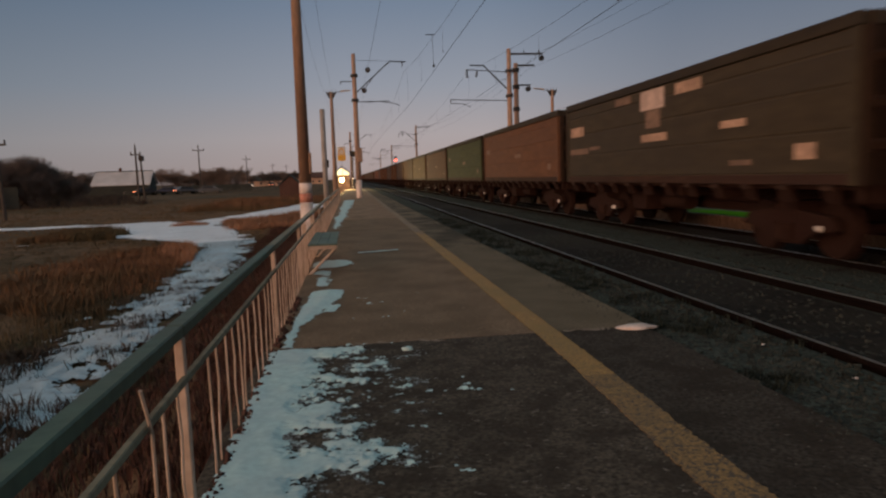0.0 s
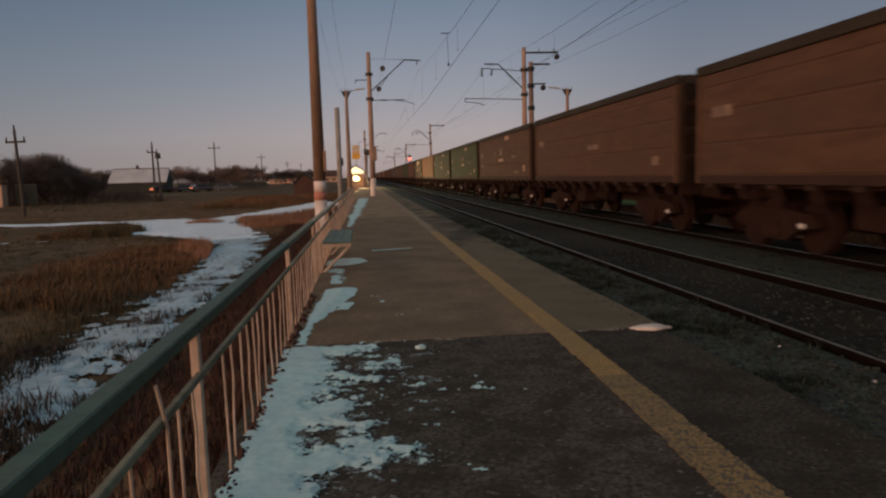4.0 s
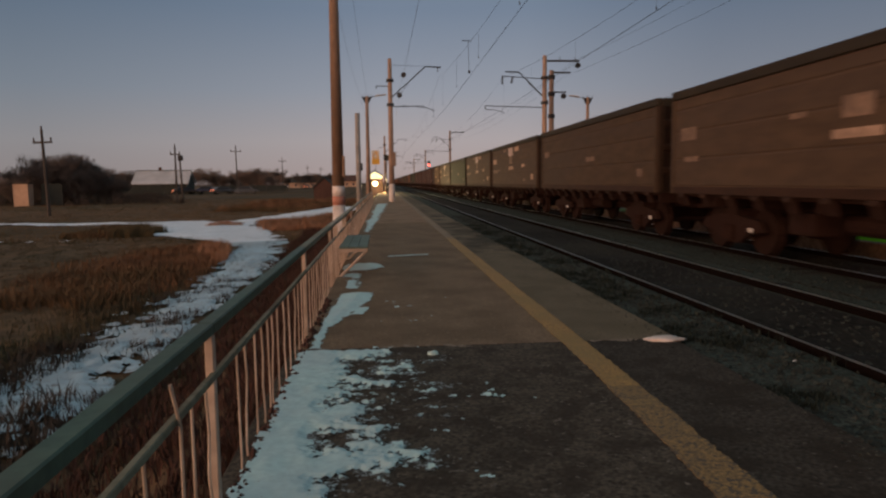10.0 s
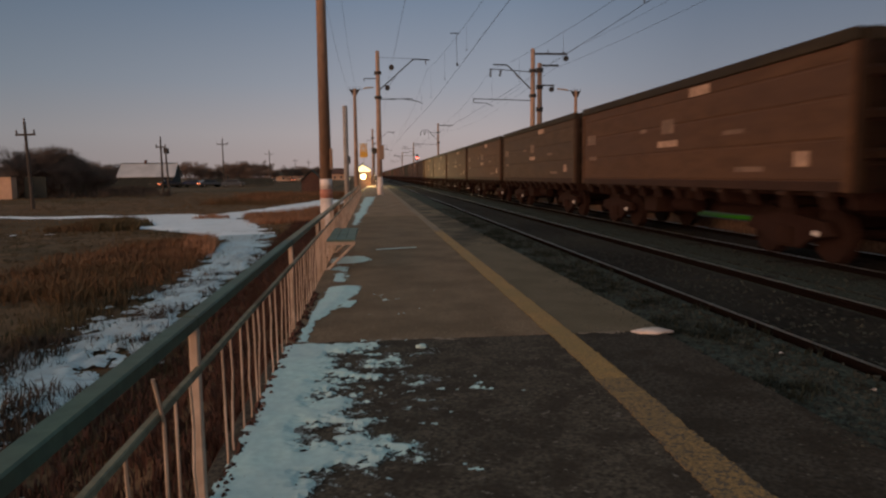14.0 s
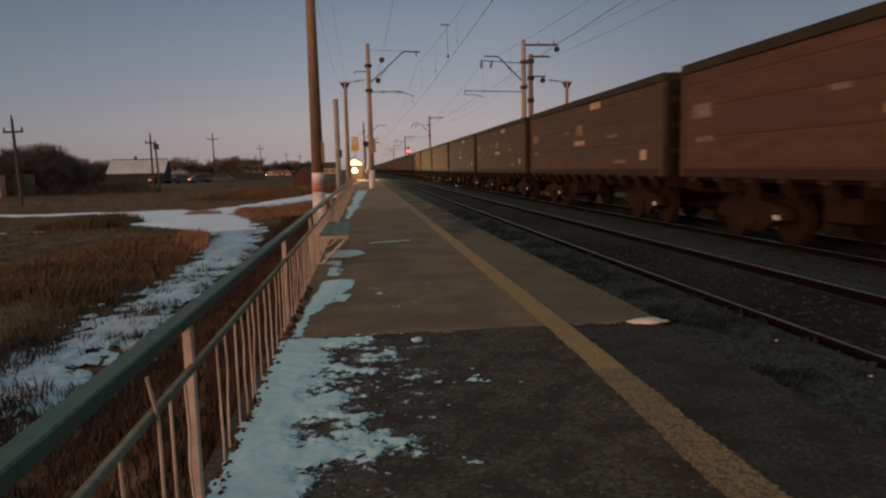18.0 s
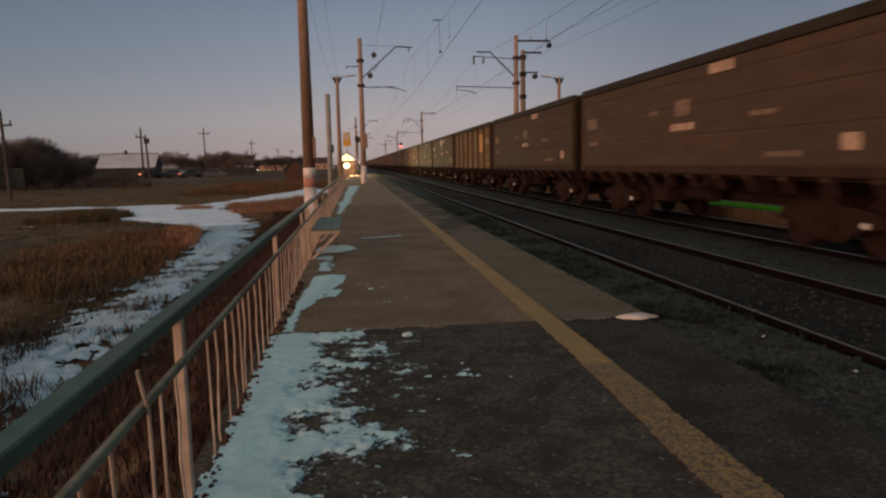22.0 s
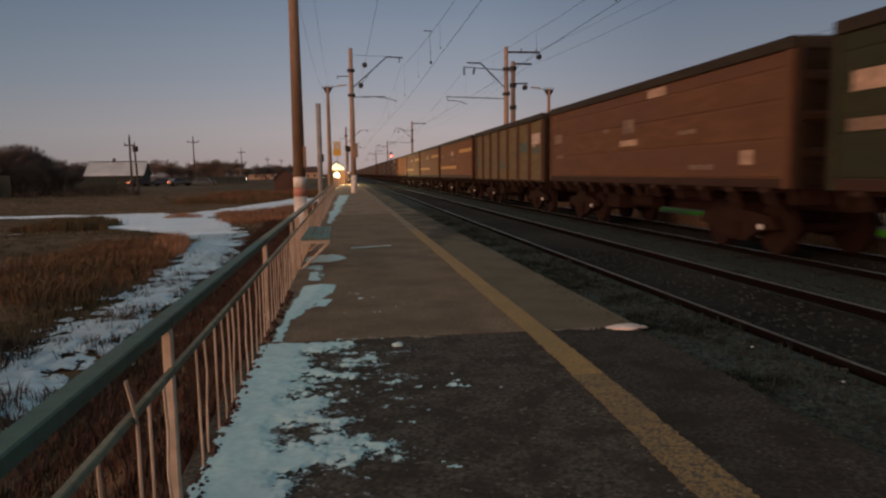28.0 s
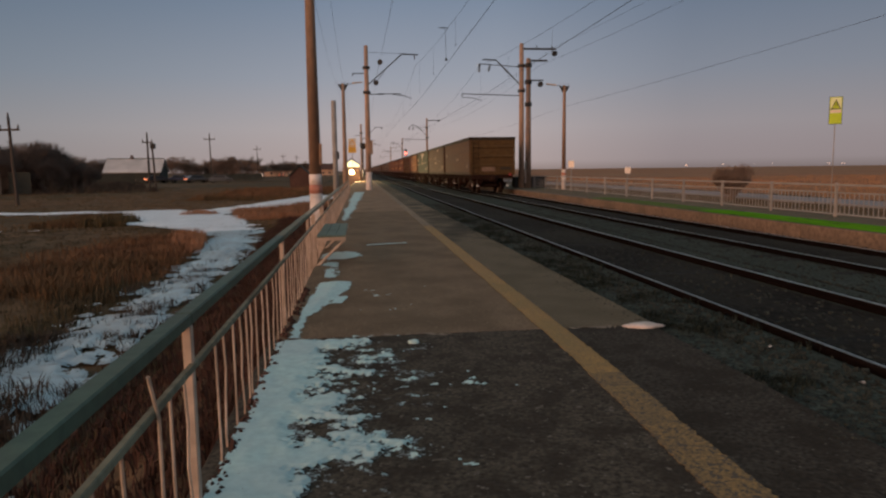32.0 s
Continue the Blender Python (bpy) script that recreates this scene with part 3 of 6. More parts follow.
def track(cx, top, parts_from, parts_n, tops):
    tr = thing("railway_track", "railway track of steel rails on concrete sleepers", "railway track", pose(cx, 0, top), kind="structure")
    for s, top_mat in zip((-1, 1), tops):
        r = part("rail", rail_mesh("rail", -40, 900), None, tr, "rust-brown steel rail with a polished top")
        r.location.x = s * 0.795
        h = part("running_surface", mesh_of("running_surface", box(B(), -0.015, 0.015, -40, 900, -0.003, 0.002), top_mat), None, r)
    sl = prism(B(), [(-0.14, -0.26), (0.14, -0.26), (0.11, -0.108), (-0.11, -0.108)], 0, -1.35, 1.35)
    me = mesh_of("sleeper", sl, M_SLEEPER)
    for i in range(parts_n):
        part("sleeper", me, None, tr).location = (0.02 * math.sin(i * 2.7), parts_from + 0.545 * i, 0.009 * math.sin(i * 1.9) + 0.004 * math.sin(i * 5.3))
    rest = B()
    for i in range(220):
        y = parts_from + 0.545 * (parts_n + i)
        box(rest, -1.35, 1.35, y - 0.12, y + 0.12, -0.26, -0.108)
    part("sleeper_row", rest, M_SLEEPER, tr)["kind"] = "stuff"
    part("oily_bed", box(B(), -0.715, 0.715, -40, 900, -0.125, -0.0995), M_OILY, tr, "ballast blackened by oil and brake dust")
    return tr


track(C1, RAIL_Z, -4, 200, (M_RAIL_TOP_DIM, M_RAIL_TOP))
track(C2, RAIL2_Z, 2, 160, (M_RAIL_TOP, M_RAIL_TOP))

# far platform with its wall
p2 = thing("far_platform", "low concrete platform across the tracks with a pale wall", "platform", kind="structure")
for i in range(-2, 30):
    part("wall_block", box(B(), PLAT2, PLAT2 + 0.25, i * 3.0 + 0.012, i * 3.0 + 2.988, -0.75, 0.02, 0.015), M_PLAT_WALL, p2)
part("surface", box(B(), PLAT2 + 0.255, 14.3, -6, 90, -0.7, 0.012), M_ASPHALT_EDGE, p2)
# The strip is vivid green up to 20.5 m and duller green beyond
solo("green_strip", box(B(), 10.60, 11.85, 20.505, 31, 0.0165, 0.02), M_GREEN_DULL, "dull green strip along the far platform", "painted strip", "structure")
solo("green_strip", box(B(), 10.60, 11.85, -4, 20.5, 0.0165, 0.02), M_GREEN_LINE, "bright green strip along the far platform", "painted strip", "structure")

# ---- the near railing ----
RX = -0.72


def near_railing():
    rg = thing("platform_railing", "green-topped metal railing with pale posts and thin balusters", "railing")
    spans = [-12.0] + [-0.56 + 3.42 * i for i in range(-3, 2)] + [6.28 + 3.05 * i for i in range(14)]
    for ya, yb in zip(spans, spans[1:]):
        # Rail colour goes from green to pale tan in steps along the platform
        worn = M_RAILING_GREEN if yb < 7 else M_RAILING_LIGHT if yb < 10 else M_RAILING_TAN
        mid = M_RAILING_MID if yb < 7 else M_RAILING_TAN
        part("top_rail", box(B(), RX - 0.065, RX + 0.007, ya + 0.001, yb - 0.001, 0.788, 0.840, 0.006), worn, rg, "green painted top rail" if yb < 10 else "pale tan top rail")
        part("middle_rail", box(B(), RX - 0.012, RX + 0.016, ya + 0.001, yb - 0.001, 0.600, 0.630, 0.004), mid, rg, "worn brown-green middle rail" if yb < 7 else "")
    post = mesh_of("post", box(B(), -0.019, 0.019, -0.02, 0.02, -0.45, 0.787, 0.005), M_RAILING_PALE)
    y, n = -0.56 - 3 * 3.42, -3
    while y < 46:
        part("post", post, None, rg, "pale painted square post").location = (RX - 0.014, y, 0)
        y += 3.42 if n < 2 else 3.05
        n += 1
    rnd = random.Random(4)
    bars = []
    for k in range(4):
        b = B()
        pts = [(rnd.uniform(-0.008, 0.008) * (j in (1, 2, 3)) * (k > 0), rnd.uniform(-0.013, 0.013) * (j in (1, 2, 3)) * (k > 0), -0.12 + 0.722 * j / 4) for j in range(5)]
        for p, q in zip(pts, pts[1:]):
            rod(b, p, q, 0.0062, seg=6)
        bars.append(mesh_of("baluster", b, M_RAILING_PALE))
    y = -11.8
    while y < 45:
        near_post = any(abs(y - (-0.56 + 3.42 * i)) < 0.05 for i in range(-3, 4))
        if not (2.1 < y < 5.8) and not near_post:
            part("baluster", bars[rnd.randrange(4)], None, rg).location = (RX + 0.002, y, 0)
        y += 0.215 + rnd.uniform(-0.025, 0.025) if y < 9 else 0.175
    for i, y in enumerate((2.50, 2.70, 3.28, 3.47, 3.74, 3.94, 4.15, 4.31, 4.54, 4.81, 5.07, 5.41, 5.64)):
        part("baluster", bars[(i * 3) % 4], None, rg).location = (RX + 0.002, y, 0)
    # a bent baluster that has come loose from the middle rail
    b = B()
    for p, q in zip([(0, 0, -0.1), (0.0, 0.005, 0.60)], [(0.0, 0.005, 0.60), (-0.006, -0.062, 0.765)]):
        rod(b, p, q, 0.0065, seg=6)
    part("baluster", b, M_RAILING_PALE, rg, "bent loose baluster").location = (RX + 0.026, 2.275, 0)
    # lower bar that closes the bottom of the panels
    part("bottom_bar", box(B(), RX - 0.01, RX + 0.012, -12, 46, -0.085, -0.06), M_RAILING_PALE, rg)
    return rg


near_railing()


def bench():
    bn = thing("wall_bench", "green board bench seat bracketed to the railing", "bench", pose(RX, 0, 0))
    for i in range(3):
        x0 = 0.04 + 0.145 * i
        part("seat_board", box(B(), x0, x0 + 0.14, 10.25, 12.6, 0.425, 0.455, 0.006), M_BENCH, bn)
    part("front_bar", box(B(), 0.03, 0.475, 10.235, 10.275, 0.375, 0.424), M_RAILING_PALE, bn)
    part("rear_bar", box(B(), 0.03, 0.475, 12.55, 12.59, 0.375, 0.424), M_RAILING_PALE, bn)
    for y in (10.255, 12.57):
        part("brace", rod(B(), (0.455, y, 0.385), (0.03, y, -0.02), 0.024, seg=6), M_RAILING_PALE, bn)
        part("bracket_post", box(B(), -0.03, 0.029, y - 0.03, y + 0.03, -0.3, 0.78), M_RAILING_PALE, bn)
    return bn


bench()


# ---- poles and masts ----
def ring_band(bm, z, r, h=0.16):
    rod(bm, (0, 0, z - h / 2), (0, 0, z + h / 2), r, r, 12)


def lamp_pole(x, y, height, r0, r1, lamp=True, painted=True, aim=1, base=-0.6, crown=True):
    lp = thing("lamp_post", "brown concrete lamp post with a white and red painted base" if painted else "grey-brown concrete lamp post beside the platform", "lamp post", pose(x, y, 0))
    top = height
    zs = (base, 0.95, 1.16, 1.36)
    rr = lambda z: r0 + (r1 - r0) * (z - base) / (top - base)
    if painted:
        part("white_base", rod(B(), (0, 0, base), (0, 0, 0.95), rr(base) + 0.003, rr(0.95) + 0.003, 16), M_WHITE_POLE, lp, "white painted base", True)
        part("red_band", rod(B(), (0, 0, 0.95), (0, 0, 1.14), rr(0.95) + 0.003, rr(1.14) + 0.003, 16), M_RED_POLE, lp, "faded red painted band", True)
        part("white_band", rod(B(), (0, 0, 1.14), (0, 0, 1.36), rr(1.14) + 0.003, rr(1.36) + 0.003, 16), M_WHITE_POLE, lp, "white painted band", True)
        part("shaft", rod(B(), (0, 0, 1.36), (0, 0, top), rr(1.36), r1, 16), M_CONC_POLE, lp, "", True)
    else:
        part("shaft", rod(B(), (0, 0, base), (0, 0, top), r0, r1, 12), M_MAST, lp, "", True)
    if crown:
        b = B()
        box(b, -0.32, 0.32, -0.03, 0.03, top - 0.12, top - 0.05)
        for s in (-0.3, -0.1, 0.1, 0.3):
            rod(b, (s, 0, top - 0.05), (s, 0, top + 0.12), 0.025, 0.012, 6)
        prism(b, [(-0.3, top - 0.1), (0.3, top - 0.1), (0.14, top - 0.42), (-0.14, top - 0.42)], 1, -0.05, 0.05)
        part("crossarm", b, M_STEEL, lp, "dark steel crossarm with insulator pins")
    if lamp:
        part("lamp_arm", rod(B(), (0, 0, top - 0.1), (aim * 0.65, 0, top + 0.02), 0.022, 0.018, 6), M_STEEL, lp)
        b = B()
        prism(b, [(aim * 0.55, top - 0.02), (aim * 1.25, top + 0.07), (aim * 1.25, top + 0.13), (aim * 0.62, top + 0.08)], 1, -0.1, 0.1)
        part("lamp_head", b, M_LAMP_HEAD, lp, "pale lamp housing")
    return lp


near_pole = lamp_pole(-0.955, 14.7, 7.2, 0.145, 0.082)
part("cable_box", box(B(), 0.10, 0.16, -0.16, -0.10, 1.55, 2.0, 0.01), M_CONC_POLE, near_pole)
lamp_pole(-0.97, 45.0, 7.05, 0.16, 0.10, painted=False)
lamp_pole(13.53, 44.0, 6.85, 0.15, 0.095, painted=True, aim=-1, base=-0.5)
thin = thing("steel_post", "thin grey steel pipe post behind the railing", "post", pose(-1.18, 33, 0))
part("pipe", rod(B(), (0, 0, -0.9), (0, 0, 4.75), 0.13, 0.125, 10), M_FENCE, thin, "", True)
part("clamp", box(B(), 0.12, 0.2, -0.06, 0.06, 2.0, 2.35), M_STEEL, thin)


def insulator(bm, p0, p1, r=0.09, n=4):
    a, b = Vector(p0), Vector(p1)
    rod(bm, a, b, 0.025, seg=6)
    for i in range(n):
        c = a.lerp(b, (i + 0.5) / n)
        d = (b - a).normalized() * 0.03
        rod(bm, c - d, c + d, r, r * 0.55, 10)


def mast(x, y, height, side, white=True, wide=0.2, arms=True, base=-0.7, extra=False):
    """A concrete catenary mast; side is the way to its track."""
    ms = thing("catenary_mast", "concrete catenary mast with steel cantilever and insulators", "catenary mast", pose(x, y, 0))
    part("shaft", rod(B(), (0, 0, base), (0, 0, height), wide + 0.02, wide * 0.72, 14), M_MAST, ms, "", True)
    if white:
        part("white_base", rod(B(), (0, 0, base), (0, 0, 1.3), wide + 0.024, wide + 0.014, 14), M_WHITE_POLE, ms, "white painted base", True)
    for z in (height - 1.55, height - 3.3, height - 6.0)[:2]:
        b = B()
        ring_band(b, z, wide + 0.07, 0.2)
        part("band", b, M_STEEL, ms, "dark steel clamp band")
    s = side
    if arms:
        b = B()
        rod(b, (0, 0, height - 2.85), (s * 2.6, 0, height - 0.55), 0.045, seg=6)
        rod(b, (s * 2.55, 0, height - 0.55), (s * 3.75, 0, height - 0.60), 0.05, seg=6)
        rod(b, (0, 0, height - 0.45), (s * 2.6, 0, height - 0.53), 0.012, seg=5)
        part("cantilever", b, M_STEEL, ms, "slanted dark steel cantilever arm")
        b = B()
        rod(b, (0, 0, height - 3.42), (s * 2.5, 0, height - 3.38), 0.032, seg=6)
        rod(b, (s * 1.9, 0, height - 3.42), (s * 2.7, 0, height - 3.52), 0.028, seg=6)
        rod(b, (s * 2.7, 0, height - 3.52), (s * 3.25, 0, height - 3.72), 0.025, seg=6)
        part("registration_arm", b, M_STEEL, ms, "thin registration arm")
        b = B()
        insulator(b, (s * 0.8, 0, height - 3.41), (s * 1.3, 0, height - 3.40))
        insulator(b, (s * 3.5, 0, height - 0.62), (s * 3.5, 0, height - 0.95), 0.05, 3)
        part("insulator", b, M_PORCELAIN, ms, "dark brown insulators")
        b = B()
        rod(b, (-s * 1.0, 0, height - 1.95), (0, 0, height - 1.95), 0.035, seg=6)
        rod(b, (-s * 1.0, 0, height - 1.95), (-s * 1.0, 0, height - 2.15), 0.03, seg=6)
        part("feeder_bracket", b, M_STEEL, ms)
    return ms


m1 = mast(0.62, 50.0, 10.35, 1)
for cx, cz in ((1.0, 9.2), (0.68, 7.75)):
    part("tension_wheel", rod(B(), (cx, -0.1, cz), (cx, 0.1, cz), 0.19, 0.19, 12), M_STEEL, m1, "dark round tensioning wheel")
part("hanging_wire", rod(B(), (0.68, 0, 7.8), (1.35, 0, 8.6), 0.02, seg=5), M_STEEL, m1)
part("notice_board", box(B(), 0.02, 0.34, -0.30, -0.26, 2.6, 3.6, 0.01), M_MAST, m1, "pale blank notice board")
mast(0.3, 117.0, 9.35, 1, white=False)
mast(0.62, 185.0, 10.2, 1, white=False)
mast(0.62, 255.0, 10.2, 1, white=False)


def right_mast(x, y, height, twin):
    ms = mast(x, y, height, -1, white=False, arms=False)
    b = B()
    rod(b, (0.25, 0, height - 3.2), (-1.85, 0, height - 1.15), 0.045, seg=6)
    rod(b, (-1.85, 0, height - 1.15), (-2.85, 0, height - 1.12), 0.05, seg=6)
    rod(b, (0, 0, height - 1.62), (-3.1, 0, height - 1.42), 0.03, seg=6)
    part("cantilever", b, M_STEEL, ms, "slanted dark steel cantilever arm")
    b = B()
    rod(b, (0, 0, height - 3.62), (-4.3, 0, height - 3.5), 0.032, seg=6)
    rod(b, (-4.3, 0, height - 3.5), (-4.25, 0, height - 3.75), 0.025, seg=6)
    rod(b, (-4.25, 0, height - 3.75), (-3.4, 0, height - 3.8), 0.025, seg=6)
    rod(b, (-3.4, 0, height - 3.8), (-2.9, 0, height - 4.0), 0.022, seg=6)
    part("registration_arm", b, M_STEEL, ms, "thin registration arm")
    b = B()
    insulator(b, (-3.05, 0, height - 1.45), (-3.05, 0, height - 2.0), 0.11)
    insulator(b, (-2.3, 0, height - 1.45), (-2.4, 0, height - 1.95), 0.11)
    insulator(b, (-0.95, 0, height - 2.05), (-1.25, 0, height - 1.75), 0.1)
    part("insulator", b, M_PORCELAIN, ms, "dark brown insulators")
    b = B()
    box(b, -0.1, 2.5, -0.06, 0.06, height - 0.42, height - 0.30)
    for s in (1.1, 2.2):
        rod(b, (s, 0, height - 0.3), (s, 0, height - 0.08), 0.04, 0.02, 6)
    part("crossarm", b, M_STEEL, ms, "dark steel crossarm")
    return ms


for y, tw in ((48.0, True), (117.0, False), (186.0, False), (256.0, False)):
    right_mast(11.6, y, 10.25, tw)
tw = thing("anchor_mast", "second concrete mast with short brackets beside the first", "catenary mast", pose(12.35, 49.0, 0))
part("shaft", rod(B(), (0, 0, -0.7), (0, 0, 9.4), 0.235, 0.16, 14), M_MAST, tw, "", True)
part("white_patch", box(B(), -0.245, -0.2, -0.25, 0.1, 0.4, 2.0), M_WHITE_POLE, tw)
for z in (8.9, 7.7, 6.1):
    b = B()
    ring_band(b, z, 0.26, 0.3)
    part("band", b, M_STEEL, tw)
part("crossarm", box(B(), 0, 1.4, -0.05, 0.05, 9.18, 9.3), M_STEEL, tw)
part("crossarm", box(B(), 0, 1.1, -0.05, 0.05, 7.78, 7.88), M_STEEL, tw)
for cx, cz in ((0.9, 7.55), (1.95, 9.75)):
    part("tension_wheel", rod(B(), (cx, -0.1, cz), (cx, 0.1, cz), 0.19, 0.19, 12), M_STEEL, tw, "dark round tensioning wheel")
# Plain dark box added in place of the scrub at the masts' feet
foot_box = thing("equipment_cabinet", "dark low box added for the scrub by the masts", "cabinet", pose(12.5, 50.5, 0))
part("body", box(B(), -0.9, 1.5, -0.5, 0.5, -0.62, 0.75, 0.02), M_STEEL, foot_box)
part("lid", box(B(), -0.95, 1.55, -0.55, 0.55, 0.755, 0.82, 0.01), M_STEEL, foot_box)


# ---- wires ----
def wire_run(name, label, path, r=0.012, sag=0.0, n=10):
    """A wire through supports, sagging between them."""
    bm = B()
    pts = []
    for a, c in zip(path, path[1:]):
        for i in range(n):
            t = i / n
            p = Vector(a).lerp(Vector(c), t)
            p.z -= sag * 4 * t * (1 - t)
            pts.append(p)
    pts.append(Vector(path[-1]))
    rings = []
    for p in pts:
        rings.append([bm.verts.new((p.x + r * math.cos(1.2566 * k), p.y, p.z + r * math.sin(1.2566 * k))) for k in range(5)])
    for a, c in zip(rings, rings[1:]):
        for k in range(5):
            bm.faces.new((a[k], a[(k + 1) % 5], c[(k + 1) % 5], c[k]))
    return solo(name, bm, M_WIRE, label, "wire", group="overhead wires")


MASTS = [-20, 50, 117, 185, 255, 420]
zig = lambda i, c: c + (0.3 if i % 2 else -0.32)
wire_run("contact_wire", "thin contact wire over the near track", [(zig(i, 4.4), y, 6.85) for i, y in enumerate(MASTS)], 0.010)
wire_run("messenger_wire", "sagging messenger wire over the near track", [(4.2, y, 9.0) for y in MASTS], 0.007, sag=1.4)
wire_run("contact_wire", "thin contact wire over the far track", [(zig(i, 8.7), y - 2, 6.75) for i, y in enumerate(MASTS)], 0.010)
wire_run("messenger_wire", "sagging messenger wire over the far track", [(8.6, y - 2, 8.7) for y in MASTS], 0.007, sag=1.4)
wire_run("feeder_wire", "feeder wire on the near masts", [(1.35, y, 8.3) for y in MASTS], 0.007, sag=0.7)
wire_run("feeder_wire", "feeder wire on the far masts", [(13.8, y - 2, 9.95) for y in MASTS], 0.007, sag=0.9)
wire_run("feeder_wire", "feeder wire on the far masts", [(13.0, y - 2, 8.8) for y in MASTS], 0.007, sag=0.9)
wire_run("platform_cable", "cable strung between the far lamp posts", [(13.45, -10, 5.5), (13.45, 44, 5.45), (13.6, 92, 5.6)], 0.006, sag=0.25)
wire_run("lamp_cable", "thin cable between the near lamp posts", [(-1.25, -25, 7.0), (-1.25, 14.7, 7.15), (-1.4, 45, 7.1), (-1.2, 82, 7.1)], 0.004, sag=0.5)
wire_run("lamp_cable", "thin cable between the near lamp posts", [(-0.75, -25, 7.0), (-0.75, 14.7, 7.15), (-0.9, 45, 7.1), (-0.8, 82, 7.1)], 0.004, sag=0.5)
db = B()
for y in range(-15, 120, 9):
    i = 0 if y < 50 else 1
    t = (y - MASTS[i]) / (MASTS[i + 1] - MASTS[i])
    for x, zc, zm in ((4.3, 6.85, 9.0), (8.65, 6.75, 8.7)):
        top = zm - 1.4 * 4 * t * (1 - t)
        if top > zc + 0.05:
            rod(db, (x, y, zc), (x, y, top), 0.004, seg=4, caps=False)
        rod(db, (x, y, zc - 0.03), (x, y, zc + 0.05), 0.022, seg=6)
solo("dropper_wires", db, M_WIRE, "short droppers between messenger and contact wires", "wire", "stuff")

hanger = thing("wire_hanger", "small steel hanger bar between messenger and contact wire", "wire hanger", pose(4.3, 34.1, 0))
part("crossbar", rod(B(), (-0.25, 0, 8.41), (0.22, 0, 8.41), 0.022, seg=6), M_STEEL, hanger)
part("hanger_rod", rod(B(), (0.1, 0, 6.9), (0.06, 0, 8.4), 0.010, seg=5), M_STEEL, hanger)
part("clamp", box(B(), 0.05, 0.15, -0.05, 0.05, 6.82, 6.95, 0.01), M_STEEL, hanger)

# ---- far railing, signs ----
FX = 12.9


def far_railing():
    rg = thing("far_platform_railing", "pale metal railing with thin bars on the far platform", "railing")
    part("top_rail", box(B(), FX - 0.025, FX + 0.025, 5, 62, 0.86, 0.91), M_FENCE, rg)
    part("middle_rail", box(B(), FX - 0.02, FX + 0.02, 5, 62, 0.66, 0.695), M_FENCE, rg)
    part("bottom_rail", box(B(), FX - 0.02, FX + 0.02, 5, 62, 0.08, 0.11), M_FENCE, rg)
    post = mesh_of("post", box(B(), -0.037, 0.037, -0.037, 0.037, 0.0, 0.93, 0.008), M_FENCE)
    for i in range(20):
        part("post", post, None, rg).location = (FX, 5.25 + 2.93 * i, 0.01)
    bar = mesh_of("baluster", rod(B(), (0, 0, 0.11), (0, 0, 0.66), 0.011, seg=6), M_FENCE)
    y = 5.1
    while y < 60:
        part("baluster", bar, None, rg).location = (FX, y, 0)
        y += 0.172 if y < 40 else 0.25
    return rg


far_railing()


def warning_sign(x, y, z0, z1, w, post_z0, lit):
    sg = thing("warning_sign", "yellow-green electric warning sign with a dark triangle on a thin post", "sign", pose(x, y, 0, 0, 0, -35 if x > 5 else 0))
    part("post", rod(B(), (0, 0.05, post_z0), (0, 0.05, z0), 0.012, seg=8), M_FENCE, sg)
    part("board", box(B(), -w / 2, w / 2, -0.012, 0.012, z0, z1, 0.004), lit, sg, "bright yellow-green board")
    h = z1 - z0
    part("border", box(B(), -w / 2 - 0.012, w / 2 + 0.012, 0.013, 0.022, z0 - 0.012, z1 + 0.012), M_SIGN_K, sg, "dark back plate")
    zc = z0 + h * 0.52
    part("pale_field", box(B(), -w / 2 + 0.015, w / 2 - 0.015, -0.0155, -0.0122, zc - h * 0.12, z1 - 0.015), M_SIGN_PALE, sg, "pale yellow upper field")
    tri = lambda s: [(-w * 0.42 * s, zc + h * 0.02), (w * 0.42 * s, zc + h * 0.02), (0, zc + h * 0.40 * s)]
    part("triangle", prism(B(), tri(1.0), 1, -0.019, -0.0158), M_SIGN_K, sg, "dark warning triangle")
    inner = [(-w * 0.29, zc + h * 0.06), (w * 0.29, zc + h * 0.06), (0, zc + h * 0.33)]
    part("triangle_field", prism(B(), inner, 1, -0.0225, -0.0193), lit, sg)
    part("bolt_mark", prism(B(), [(-0.02, zc + h * 0.09), (0.03, zc + h * 0.17), (0.0, zc + h * 0.17), (0.02, zc + h * 0.25), (-0.03, zc + h * 0.16), (0.0, zc + h * 0.16)], 1, -0.026, -0.0228), M_SIGN_K, sg)
    part("white_line", box(B(), -w / 2 + 0.02, w / 2 - 0.02, -0.019, -0.0158, zc - h * 0.10, zc - h * 0.02), M_SIGN_W, sg, "white bar of writing")
    return sg


warning_sign(13.33, 17.75, 2.58, 3.32, 0.30, 0.01, M_SIGN_Y)
for x, y, z0, s in ((13.25, 41.5, 1.47, 0.42), (31.92, 78, 0.72, 0.72)):
    ws = thing("square_sign", "small white square sign on a thin post", "sign", pose(x, y, 0, 0, 0, -48))
    part("post", rod(B(), (0, 0.03, ground_z(x, y) if x > 20 else 0.0), (0, 0.03, z0 + s), 0.03, seg=6), M_FENCE, ws)
    part("board", box(B(), -s / 2, s / 2, -0.012, 0.0, z0, z0 + s, 0.004), M_SIGN_BRIGHT, ws, "white board")
